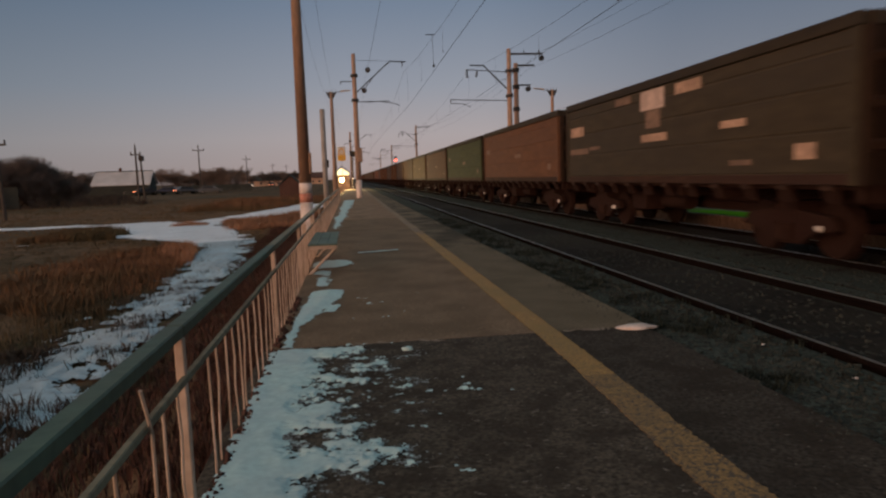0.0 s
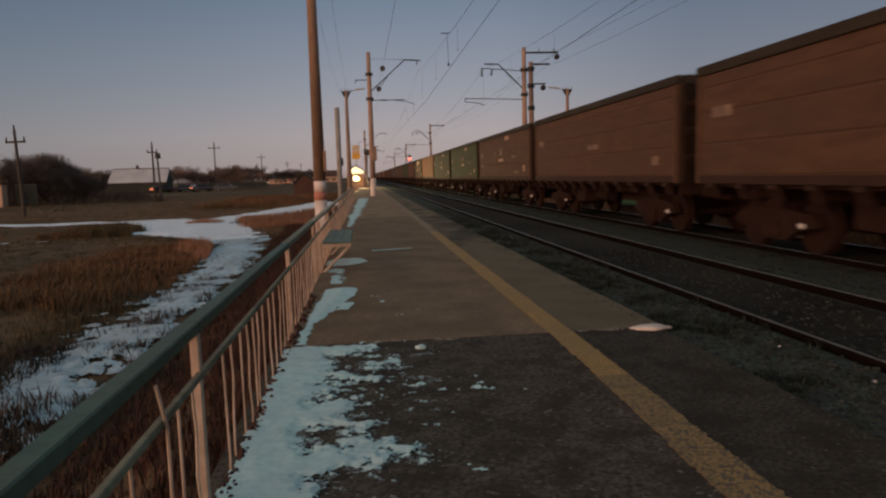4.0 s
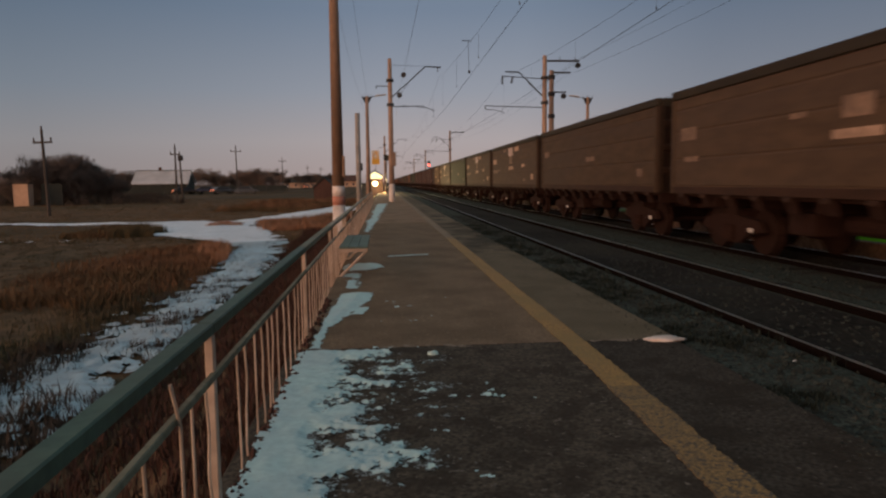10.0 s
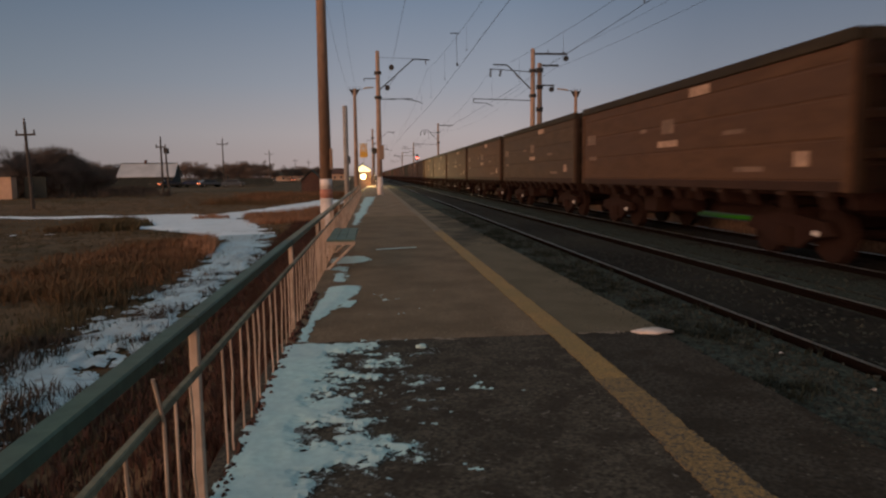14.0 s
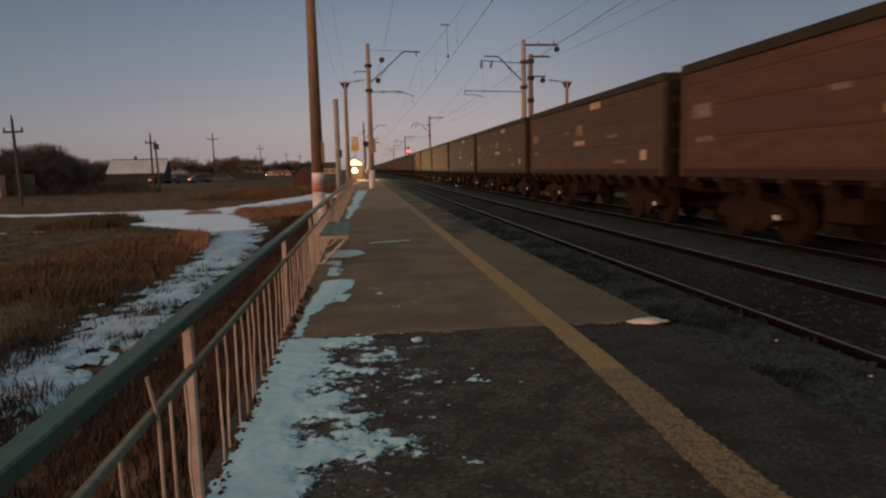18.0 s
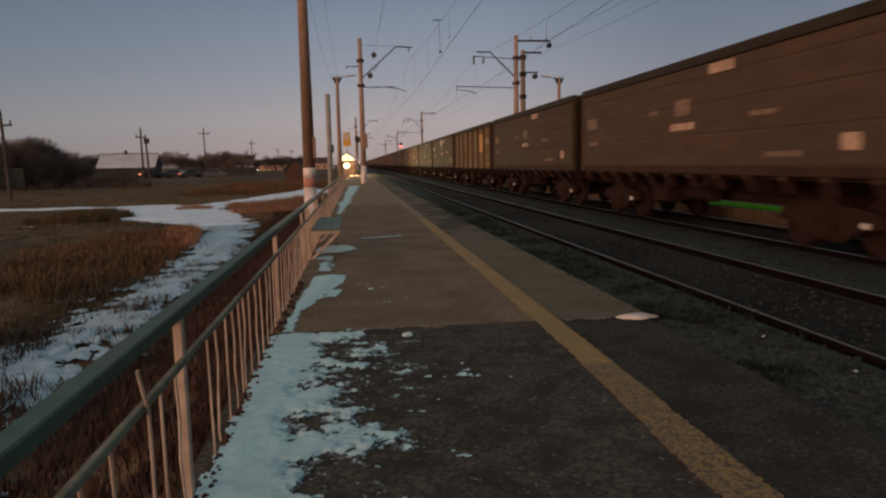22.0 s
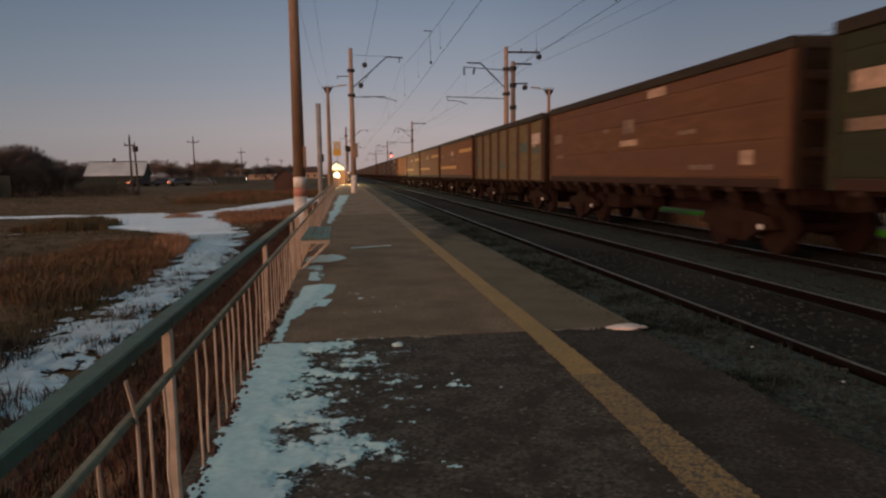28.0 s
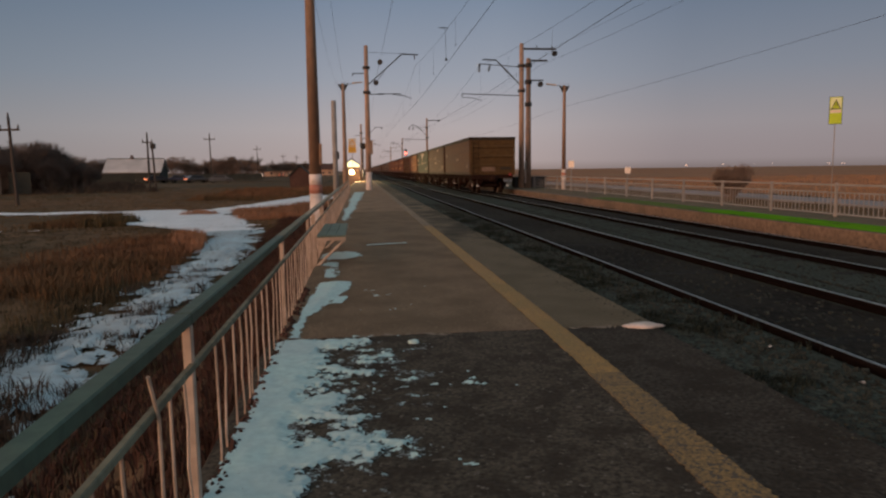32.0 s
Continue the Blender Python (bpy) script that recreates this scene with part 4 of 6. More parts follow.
ys = thing("crossing_sign", "orange-yellow triangular warning sign above the platform end", "sign", pose(-0.95, 88.0, 0))
part("post", rod(B(), (0, 0.05, -0.5), (0, 0.05, 3.9), 0.04, seg=6), M_FENCE, ys)
part("board", box(B(), -0.5, 0.5, -0.02, 0.02, 3.75, 4.5), M_SIGN_O, ys, "orange-yellow lower board")
part("plate", box(B(), -0.5, 0.5, -0.02, 0.02, 4.52, 5.55), M_SIGN_PLATE, ys, "off-white upper plate")
for a, c in (((-0.42, 4.62), (0.42, 4.62)), ((-0.42, 4.62), (0.0, 5.45)), ((0.42, 4.62), (0.0, 5.45))):
    part("triangle_edge", rod(B(), (a[0], -0.03, a[1]), (c[0], -0.03, c[1]), 0.06, seg=6), M_SIGN_O, ys)
bo = thing("crossing_booth", "small brightly lit booth at the platform end", "booth", pose(-1.2, 92.0, 0.5))
part("wall", box(B(), -1.15, 1.15, 0, 1.6, -1.5, 0.95), M_MAST, bo)
part("lit_window", prism(B(), [(-1.0, 1.45), (1.05, 1.45), (1.05, 1.72), (0.1, 2.35), (-1.0, 1.72)], 1, 0.0, 1.5), G_WARM, bo, "glowing warm window")
part("frame_bar", box(B(), -1.15, 1.15, -0.03, 1.6, 0.955, 1.44), M_MAST, bo)
part("roof", prism(B(), [(-1.2, 1.75), (0.1, 2.55), (1.2, 1.75), (1.2, 1.83), (0.1, 2.63), (-1.2, 1.83)], 1, -0.2, 1.7), M_STEEL, bo)
part("flood_lamp", rod(B(), (0.05, -0.95, 0.78), (0.05, -0.83, 0.78), 0.33, seg=14), G_HOT, bo, "glaring flood lamp")
part("flood_bracket", box(B(), 0.01, 0.09, -0.83, 0.0, 0.74, 0.82), M_STEEL, bo)
part("lamp_arm", box(B(), -1.98, -1.15, 0.3, 0.36, 0.62, 0.68), M_STEEL, bo)
part("side_lamp", rod(B(), (-1.9, 0.2, 0.5), (-1.9, 0.29, 0.5), 0.16, seg=10), G_WARM, bo, "small lamp on a bracket")
cs = thing("platform_signal", "unlit dark signal head on a thin post at the platform end", "signal", pose(0.36, 90.0, 0))
part("post", rod(B(), (0, 0, 0), (0.08, 0, 4.2), 0.07, 0.06, 8), M_STEEL, cs)
part("head", rod(B(), (0.12, -0.12, 4.65), (0.12, 0.1, 4.65), 0.42, seg=14), M_STEEL, cs, "round dark signal head")
part("hood", box(B(), -0.1, 0.34, -0.34, -0.121, 4.78, 4.9, 0.02), M_STEEL, cs)
for dx, z in ((-0.1, 2.35), (0.16, 1.75), (-0.06, 1.1), (0.18, 0.7)):
    part("reflector", rod(B(), (dx, -0.09, z), (dx, -0.065, z), 0.09, seg=8), M_SIGN_PLATE, cs, "small white reflector")
    part("reflector_clip", box(B(), min(0, dx), max(0.02, dx), -0.064, -0.03, z - 0.02, z + 0.02), M_STEEL, cs)
sg = thing("railway_signal", "trackside signal post showing a red light", "signal", pose(12.0, 178, 0))
part("post", rod(B(), (0, 0, -0.8), (0, 0, 6.6), 0.1, 0.09, 8), M_STEEL, sg)
part("head", box(B(), -0.3, 0.3, -0.2, 0.1, 5.3, 6.9, 0.05), M_STEEL, sg)
part("lens", rod(B(), (0, -0.24, 5.85), (0, -0.21, 5.85), 0.26, seg=12), G_RED, sg, "glowing red lens")


# ---- the freight train ----
PITCH, HALF = 13.92, 6.48
TOP, SIDE = 3.71, 1.55


def side_parts(wg, ribbed, s, full):
    """One side wall; s is -1 or 1. Smooth sides carry pressed panels, ribbed ones upright posts."""
    near = s < 0
    inner, outer = s * (SIDE - 0.12), s * (SIDE - (0.09 if ribbed else 0.042))
    w = part("side_wall", box(B(), *sorted((inner, outer)), -HALF, HALF, 1.25, 3.5), PAINT["brown"], wg)
    if ribbed:
        post = mesh_of("side_post", prism(B(), [(s * (SIDE - 0.088), -0.13), (s * SIDE, -0.07), (s * SIDE, 0.07), (s * (SIDE - 0.088), 0.13)], 2, 1.2, 3.5), PAINT["brown"])
        for i in range(8):
            part("side_post", post, None, w).location.y = -HALF + 0.1 + (2 * HALF - 0.2) * i / 7
        return
    if not near:
        return
    for z0, z1 in ((1.44, 2.06), (2.09, 2.70), (2.73, 3.22), (3.25, 3.49)):
        b = B()
        prism(b, [(s * (SIDE - 0.041), z0), (s * (SIDE - 0.03), z0 + 0.015), (s * (SIDE - 0.03), z1 - 0.015), (s * (SIDE - 0.041), z1)], 1, -HALF + 0.14, HALF - 0.14)
        part("side_panel", b, PAINT["brown"], w)
    part("side_sill", box(B(), *sorted((s * (SIDE - 0.041), s * SIDE)), -HALF + 0.14, HALF - 0.14, 1.25, 1.42, 0.008), PAINT["brown"], w)
    if full:
        post = mesh_of("corner_post", box(B(), *sorted((s * (SIDE - 0.041), s * SIDE)), -0.06, 0.06, 1.25, 3.5), PAINT["brown"])
        for y in (-HALF + 0.07, HALF - 0.07):
            part("corner_post", post, None, w).location.y = y


def end_parts(wg, y, rz):
    e = part("end_wall", box(B(), -1.47, 1.47, -0.05, 0.03, 1.25, 3.5), PAINT["brown"], wg)
    e.matrix_basis = pose(0, y, 0, 0, 0, rz)
    rib = mesh_of("end_rib", prism(B(), [(-0.0505, -0.10), (-0.115, -0.05), (-0.115, 0.05), (-0.0505, 0.10)], 0, -1.37, 1.37), PAINT["brown"])
    for z in (1.82, 2.42, 3.06):
        part("end_rib", rib, None, e).location.z = z
    post = mesh_of("corner_post", box(B(), -0.06, 0.06, -0.12, -0.051, 1.25, 3.5), PAINT["brown"])
    for x in (-1.435, 1.435):
        part("corner_post", post, None, e).location.x = x


def bogie_parts(parent, y, full):
    b = B()
    for s in (-1, 1):
        prism(b, [(y - 1.28, 0.50), (y - 1.1, 0.72), (y - 0.4, 0.80), (y + 0.4, 0.80), (y + 1.1, 0.72), (y + 1.28, 0.50), (y + 0.75, 0.42), (y + 0.4, 0.22), (y - 0.4, 0.22), (y - 0.75, 0.42)], 0, *sorted((s * 0.98, s * 1.12)))
        for k in (-0.16, 0.0, 0.16):
            rod(b, (s * 1.16, y + k, 0.28), (s * 1.16, y + k, 0.58), 0.06, seg=8)
    box(b, -1.1, 1.1, y - 0.25, y + 0.25, 0.55, 0.95)
    bg = part("bogie", b, M_UNDER, parent, "grimy steel bogie")
    for dy in (-0.925, 0.925):
        w = B()
        for s in (-1, 1):
            rod(w, (s * 0.735, y + dy, 0.478), (s * 0.865, y + dy, 0.478), 0.475, 0.475, 20)
            rod(w, (s * 0.70, y + dy, 0.478), (s * 0.735, y + dy, 0.478), 0.505, 0.505, 20)
        rod(w, (-0.75, y + dy, 0.478), (0.75, y + dy, 0.478), 0.09, seg=8)
        part("wheelset", w, M_WHEEL, bg, "steel wheels on an axle")
        if full and dy < 0:
            c = B()
            rod(c, (-1.15, y + dy, 0.52), (-1.195, y + dy, 0.52), 0.055, 0.045, seg=10)
            part("axle_cap", c, M_AXLEBOX, bg, "whitish axle box cap")


def gondola(ribbed, full):
    wg = thing("freight_wagon", "open-top steel gondola freight wagon", "freight wagon", group="wagons of the freight train")
    for s in (-1, 1):
        side_parts(wg, ribbed, s, full)
    for y, rz in ((-HALF, 0), (HALF, 180)):
        end_parts(wg, y, rz)
    b = B()
    for s in (-1, 1):
        box(b, *sorted((s * (SIDE - 0.15), s * (SIDE + 0.01))), -HALF - 0.02, HALF + 0.02, 3.505, TOP, 0.015)
    for y in (-HALF, HALF):
        box(b, -SIDE + 0.16, SIDE - 0.16, y - 0.08, y + 0.08, 3.505, TOP - 0.01)
    part("top_frame", b, PAINT["brown"], wg)
    b = B()
    box(b, -1.4, 1.4, -HALF, HALF, 1.18, 1.245)
    box(b, -0.25, 0.25, -HALF - 0.15, HALF + 0.15, 0.82, 1.178)
    for i in range(8):
        y = -HALF + 0.1 + (2 * HALF - 0.2) * i / 7
        box(b, -1.38, 1.38, y - 0.06, y + 0.06, 0.98, 1.178)
    part("underframe", b, M_UNDER, wg, "grimy steel underframe")
    b = B()
    box(b, -0.35, 0.35, -2.7, 2.7, 0.62, 0.815)
    part("discharge_gear", b, M_UNDER, wg, "grimy discharge gear beam")
    hatch = prism(B(), [(-SIDE + 0.03, 1.235), (-SIDE + 0.09, 1.235), (-SIDE + 0.20, 0.96), (-SIDE + 0.14, 0.96)], 1, -0.16, 0.16)
    if full:
        lock = mesh_of("hatch_lock", box(B(), -SIDE - 0.005, -SIDE + 0.028, -0.12, 0.12, 1.16, 1.246, 0.01), PAINT["brown"])
        hm = mesh_of("floor_hatch", hatch, M_UNDER)
        for i in range(12):
            y = -HALF + 0.6 + (2 * HALF - 1.2) * i / 11
            part("floor_hatch", hm, None, wg).location = (0, y, 0)
            part("hatch_lock", lock, None, wg).location = (0, y, 0)
    else:
        hatch.free()
    for y in (-4.33, 4.33):
        bogie_parts(wg, y, full)
    for y, d in ((-HALF - 0.15, -1), (HALF + 0.15, 1)):
        b = B()
        box(b, -0.12, 0.12, *sorted((y, y + d * 0.33)), 0.93, 1.17, 0.03)
        part("coupler", b, M_UNDER, wg)
    if full:
        b = B()
        for x in (-1.3, -0.95):
            rod(b, (x, -HALF - 0.16, 0.9), (x, -HALF - 0.16, 3.45), 0.014, seg=5)
        for i in range(8):
            rod(b, (-1.3, -HALF - 0.16, 1.0 + 0.33 * i), (-0.95, -HALF - 0.16, 1.0 + 0.33 * i), 0.011, seg=5)
        part("ladder", b, M_UNDER, wg)
        b = B()
        rod(b, (-0.75, -0.3, 0.78), (-0.75, 0.9, 0.78), 0.18, seg=12)
        box(b, -1.1, -0.6, 1.4, 2.2, 0.55, 0.95)
        part("brake_gear", b, M_UNDER, wg)
    return wg


MARK_SETS = dict(
    full=[(0.8, -0.46, 3.0, 3.46, 6), (-1.0, -2.1, 3.2, 3.44, 1), (0.5, -0.27, 2.56, 2.98, 2), (0.75, -0.6, 2.24, 2.42, 1), (-2.85, -3.7, 2.32, 2.46, 1), (6.1, 4.9, 2.66, 2.95, 1),
          (-5.1, -5.6, 1.66, 1.92, 1), (-3.2, -3.9, 1.60, 1.70, 2), (6.15, 4.5, 2.10, 2.28, 2), (2.4, 1.4, 3.27, 3.46, 2), (4.4, 3.6, 2.2, 2.3, 2)],
    plain=[(6.0, 5.2, 2.5, 2.8, 2), (0.25, -0.45, 2.52, 2.86, 2), (0.45, -0.65, 2.2, 2.35, 1), (1.6, 1.15, 2.62, 2.72, 2), (-3.2, -4.2, 1.58, 1.68, 2), (-2.7, -3.5, 2.33, 2.42, 2), (-5.1, -5.5, 1.66, 1.92, 1), (5.8, 5.1, 2.0, 2.12, 2), (-1.2, -2.1, 3.26, 3.46, 1)],
    few=[(5.9, 5.1, 2.6, 2.82, 2), (-5.1, -5.5, 1.68, 1.9, 2), (-0.2, -1.2, 2.25, 2.4, 2)],
    board=[(-4.8, -5.9, 2.62, 3.02, 6), (-4.9, -5.8, 2.28, 2.52, 7), (-2.95, -4.35, 2.38, 2.74, 7), (0.7, -0.2, 1.75, 2.0, 7), (6.1, 5.7, 1.9, 2.5, 7), (-4.8, -5.3, 2.54, 2.59, 1)],
    panels=[(4.35, 2.95, 2.45, 2.78, 3), (2.5, 1.15, 2.5, 2.82, 3), (0.7, -0.68, 2.55, 2.88, 3), (-3.0, -4.3, 2.15, 3.2, 4), (2.5, 1.2, 1.85, 2.15, 5), (-4.85, -5.9, 2.78, 2.85, 6), (-4.85, -5.9, 2.62, 2.69, 6), (-4.85, -5.9, 2.695, 2.775, 8), (-4.8, -5.6, 2.3, 2.5, 3), (-5.6, -6.1, 1.4, 1.6, 4)])
MARK_MATS = {1: M_MARK, 6: M_MARK_BRIGHT, 2: M_MARK_DIM, 3: PAINT["grey_green"], 4: M_STRIPE, 5: PAINT["orange"], 7: M_MARK_TEAL, 8: PAINT["rib"]}


def mark_side(wg, which, ribbed):
    x = -SIDE + 0.09 if ribbed else -SIDE + 0.03
    for y1, y0, z0, z1, k in MARK_SETS[which]:
        part("marking", box(B(), x - 0.006, x - 0.002, y0, y1, z0, z1), MARK_MATS[k], wg, "faded painted marking")


def stripe_side(wg):
    x = -SIDE + 0.03
    for pts, m_, lb in (([(6.3, 1.84), (6.3, 2.03), (-0.9, 2.03), (-0.7, 1.84)], M_STRIPE, "yellow painted stripe"),
                        ([(-0.95, 1.95), (-1.1, 2.08), (-2.0, 2.90), (-1.86, 2.80)], M_MARK, "worn pale diagonal of the stripe"),
                        ([(-1.95, 2.80), (-2.1, 3.01), (-6.3, 3.0), (-6.3, 2.8)], M_STRIPE, "yellow painted stripe")):
        part("stripe", prism(B(), pts, 0, x - 0.006, x - 0.002), m_, wg, lb)
    for y1, y0, z0, z1, k in ((5.7, 5.0, 2.62, 2.86, 2), (2.6, 2.1, 2.72, 2.94, 2), (1.3, 0.3, 2.72, 2.98, 1), (1.2, -0.2, 2.40, 2.47, 2)):
        part("marking", box(B(), x - 0.006, x - 0.002, y0, y1, z0, z1), MARK_MATS[k], wg, "faded painted marking")


# Wagon ends: shade of the coupling gap is put into their dark paint
def repaint(wg, colour, ends="soot"):
    for c in wg.children_recursive:
        base = c.name.split(".")[0]
        if base in ("side_wall", "hatch_lock", "side_panel", "side_sill", "side_post", "end_wall", "top_frame", "end_rib", "corner_post"):
            c.material_slots[0].link = "OBJECT"
            c.material_slots[0].material = PAINT[("orange" if colour == "pale_orange" else "chord") if base == "top_frame" else ("gap_shade_rib" if ends == "soot" and base != "end_wall" else ends) if "end_wall" in (base, c.parent.name.split(".")[0]) else "rib" if base == "side_post" else "grime_shade" if base in ("side_sill", "hatch_lock") else colour]


# from the last wagon forward: paint, side, marks
NEAR_WAGONS = {0: ("tan", 0, "few"), 1: ("tan", 0, "plain"), 2: ("deep_green", 0, "full"), 3: ("red", 0, "plain"), 4: ("grey_green", 1, "board"), 5: ("orange", 0, "stripe"), 6: ("orange", 0, "stripe"),
               7: ("orange", 0, "stripe"), 8: ("orange", 0, "few"), 9: ("grey", 0, "full"), 10: ("dark", 0, "plain"), 11: ("grey", 0, "plain"), 12: ("dark", 0, "plain"), 13: ("olive", 1, "panels"),
               14: ("grey", 0, "full"), 15: ("dark", 0, "plain"), 16: ("brown", 0, "plain"), 17: ("grey", 0, "plain"), 18: ("grey", 0, "plain"), 19: ("grey", 0, "plain"), 20: ("red", 0, "few"),
               21: ("brown", 0, "few"), 22: ("brown", 0, "plain"), 23: ("grey", 0, "plain"), 24: ("brown", 0, "plain"), 25: ("brown", 0, "plain"), 26: ("brown", 0, "plain"), 27: ("grey", 0, "plain"),
               28: ("dark", 0, "few"), 29: ("grey", 0, "full"), 30: ("grey", 0, "full"), 31: ("deep_green", 0, "few"), 32: ("grey", 0, "full"), 33: ("dark", 0, "plain"), 34: ("brown", 0, "plain"),
               35: ("brown", 0, "few"), 36: ("brown", 0, "few"), 37: ("brown", 0, "plain"), 38: ("green", 0, "plain"), 39: ("deep_green", 0, "plain"), 40: ("pale_orange", 0, "few"), 41: ("teal", 0, "full"),
               42: ("red", 0, "few"), 43: ("green", 0, "few"), 44: ("brown", 0, "few"), 45: ("moss", 0, "few")}
WAGON_WORDS = dict(brown="brown", red="reddish-brown", grey="dark grey-brown", dark="dark brown", orange="rusty orange", pale_orange="pale orange", tan="dull tan-brown", green="green", deep_green="dark green", olive="olive-yellow", grey_green="grey-green", teal="dark grey-green", moss="moss green")
WAGONS = []


def build_train():
    proto = {(r, f): gondola(r, f) for r in (0, 1) for f in (0, 1)}
    marked = {}
    rnd = random.Random(11)
    for k in range(84):
        if k in NEAR_WAGONS:
            colour, ribbed, marks = NEAR_WAGONS[k]
            full = 1
        else:
            colour, ribbed, marks, full = rnd.choice(("brown", "brown", "red", "moss", "moss", "moss", "orange", "dark")), rnd.random() < 0.4, "", 0
        key = (int(ribbed), full, marks)
        if key not in marked:
            src = copy_thing(proto[(int(ribbed), full)], Matrix())
            if marks.startswith("stripe"):
                stripe_side(src)
            elif marks:
                mark_side(src, marks, ribbed)
            marked[key] = src
        wg = copy_thing(marked[key], pose(C2, -560 + PITCH * k, RAIL2_Z))
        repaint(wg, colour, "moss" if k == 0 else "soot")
        side_word = "ribbed sides" if ribbed else "smooth sides"
        extra = {"full": " and many white markings", "stripe": " and a yellow stripe", "board": " and a white board", "panels": " and pale panels"}.get(marks, "")
        tagged(wg, WAGON_WORDS[colour] + " gondola freight wagon, " + side_word + extra)
        WAGONS.append(wg)
    for src in (*proto.values(), *marked.values()):
        for o in (*src.children_recursive, src):
            bpy.data.objects.remove(o)
    last = WAGONS[0]
    b = B()
    rod(b, (1.15, -HALF - 0.14, 1.24), (1.15, -HALF - 0.20, 1.24), 0.10, seg=12)
    part("tail_disc", b, G_DIMRED, last, "red tail disc")
    # Bright glints at the wagon's rear, put in as white caps on hoses
    for x in (-1.05, 0.95):
        b = B()
        rod(b, (x * 0.6, -HALF - 0.16, 0.95), (x, -HALF - 0.2, 0.52), 0.025, seg=6)
        hose = part("brake_hose", b, M_UNDER, last)
        part("hose_cap", rod(B(), (x, -HALF - 0.27, 0.50), (x, -HALF - 0.19, 0.53), 0.06, 0.05, seg=10), M_AXLEBOX, hose, "white cap for the glint at the hose end")
    part("marking", box(B(), -0.75, 0.15, -HALF - 0.125, -HALF - 0.12, 1.46, 1.74), M_MARK_DIM, last, "pale worn painted block")
    part("marking", box(B(), 0.5, 1.2, -HALF - 0.125, -HALF - 0.12, 1.55, 1.75), PAINT["teal"], last, "dull green painted block")


build_train()


# ---- snow and grass ----
def snow_sheet(name, label, x0, x1, y0, y1, cell, keep, height, material=M_SNOW):
    """Thin snow where keep(x, y) > 0, in small raised cells."""
    nx, ny = int((x1 - x0) / cell), int((y1 - y0) / cell)
    ids, verts, faces = {}, [], []

    def vid(i, j, k):
        key = (i, j)
        if key not in ids:
            x, y = x0 + i * cell, y0 + j * cell
            ids[key] = len(verts)
            verts.append((x, y, height(x, y, k)))
        return ids[key]
    for j in range(ny):
        for i in range(nx):
            k = keep(x0 + (i + 0.5) * cell, y0 + (j + 0.5) * cell)
            if k > 0:
                faces.append((vid(i, j, k), vid(i + 1, j, k), vid(i + 1, j + 1, k), vid(i, j + 1, k)))
    me = pydata(name, verts, faces, material, True)
    return tagged(new(name, me), label, "snow", kind="stuff")


def platform_snow(x, y):
    u = x - RX
    n1, n2, n3 = nz(x, y, 2.1), nz(x, y, 7.5), nz(x, y, 21)
    rough_ = 0.22 * n1 + 0.16 * n2 + 0.10 * n3
    if u < 0.03 + 0.05 * n2 + 0.04 * n3:
        return -1
    if y < 5.72:
        far = step01(y, 2.8, 5.4)
        if y > 5.60 + 0.06 * n2 - 0.05 * step01(u, 0.4, 0.9):
            return -1
        cover = 1.0 - (u - 0.16 - 0.08 * far) / (0.80 + 0.08 * far)
        patch = nz(x * 2.6 + 5, y * 3.9, 1.0) * 1.1 + nz(x * 7.0, y * 11, 1.0) * 0.65 + nz(x * 21, y * 30, 1.0) * 0.55
        return cover - 0.58 + (patch * 0.95 + 0.30 * nz(x * 45, y * 60, 1.0)) * step01(u, 0.18, 0.44) - 0.9 * step01(-y, 0.1, 1.9)
    if 5.72 <= y < 8.75:
        left, right = 0.09 + 0.09 * step01(y, 7, 8.6), 0.16 + 0.42 * step01(y, 6.2, 8.5)
        d = min(u - left, right - u)
        if 7.2 < y < 7.6 and u > right:
            d = 0.06 - abs(u - right - 0.07)
        return d * 1.5 + rough_ * 0.30 if y < 8.62 else -1
    if 8.75 <= y < 12.4:
        d = max(0.10 - math.hypot(u - 0.26, (y - 9.5) * 0.26), 0.07 - math.hypot(u - 0.22, (y - 10.3) * 0.4), 0.30 - math.hypot((u - 0.33) * 0.9, (y - 11.3) * 0.6 - 0.25 * (u - 0.3)))
        return d + rough_ * 0.42
    if 19.5 <= y < 45:
        along = (y - 20) / 24
        return 0.11 + 0.2 * along - abs(u - 0.23 - 0.37 * along) + rough_ * 0.4 + 0.10 * nz(x, y, 0.6)
    return -1


snow_sheet("snow_patch", "patchy thin white snow along the platform railing", RX - 0.03, 0.35, -2.0, 9.0, 0.0125, platform_snow, lambda x, y, k: 0.006 + 0.018 * min(1, k * 3) + 0.006 * nz(x, y, 9))
slush = lambda x, y: platform_snow(x, y) + 0.16 + 0.1 * nz(x, y, 14) if y < 5.6 else -1
snow_sheet("slush", "thin grey slush at the edge of the snow", RX + 0.02, 0.6, 1.0, 5.6, 0.015, slush, lambda x, y, k: 0.0055, M_SLUSH)
snow_sheet("snow_patch", "thin snow along the platform's far railing foot", RX, 0.45, 9.0, 46, 0.04, platform_snow, lambda x, y, k: 0.008 + 0.012 * min(1, k * 3))


def wear(x, y):
    v = 0.8 * nz(x * 1.3, y * 2.4, 2.2) + 0.55 * nz(x, y * 2, 12) + 0.45 * nz(x, y, 33)
    return 0.06 - abs(y - 5.70 - 0.05 * nz(x, 1, 1.5)) / 0.13 + v if abs(y - 5.70) < 0.25 and abs(x - 1.66) > 0.12 else -1


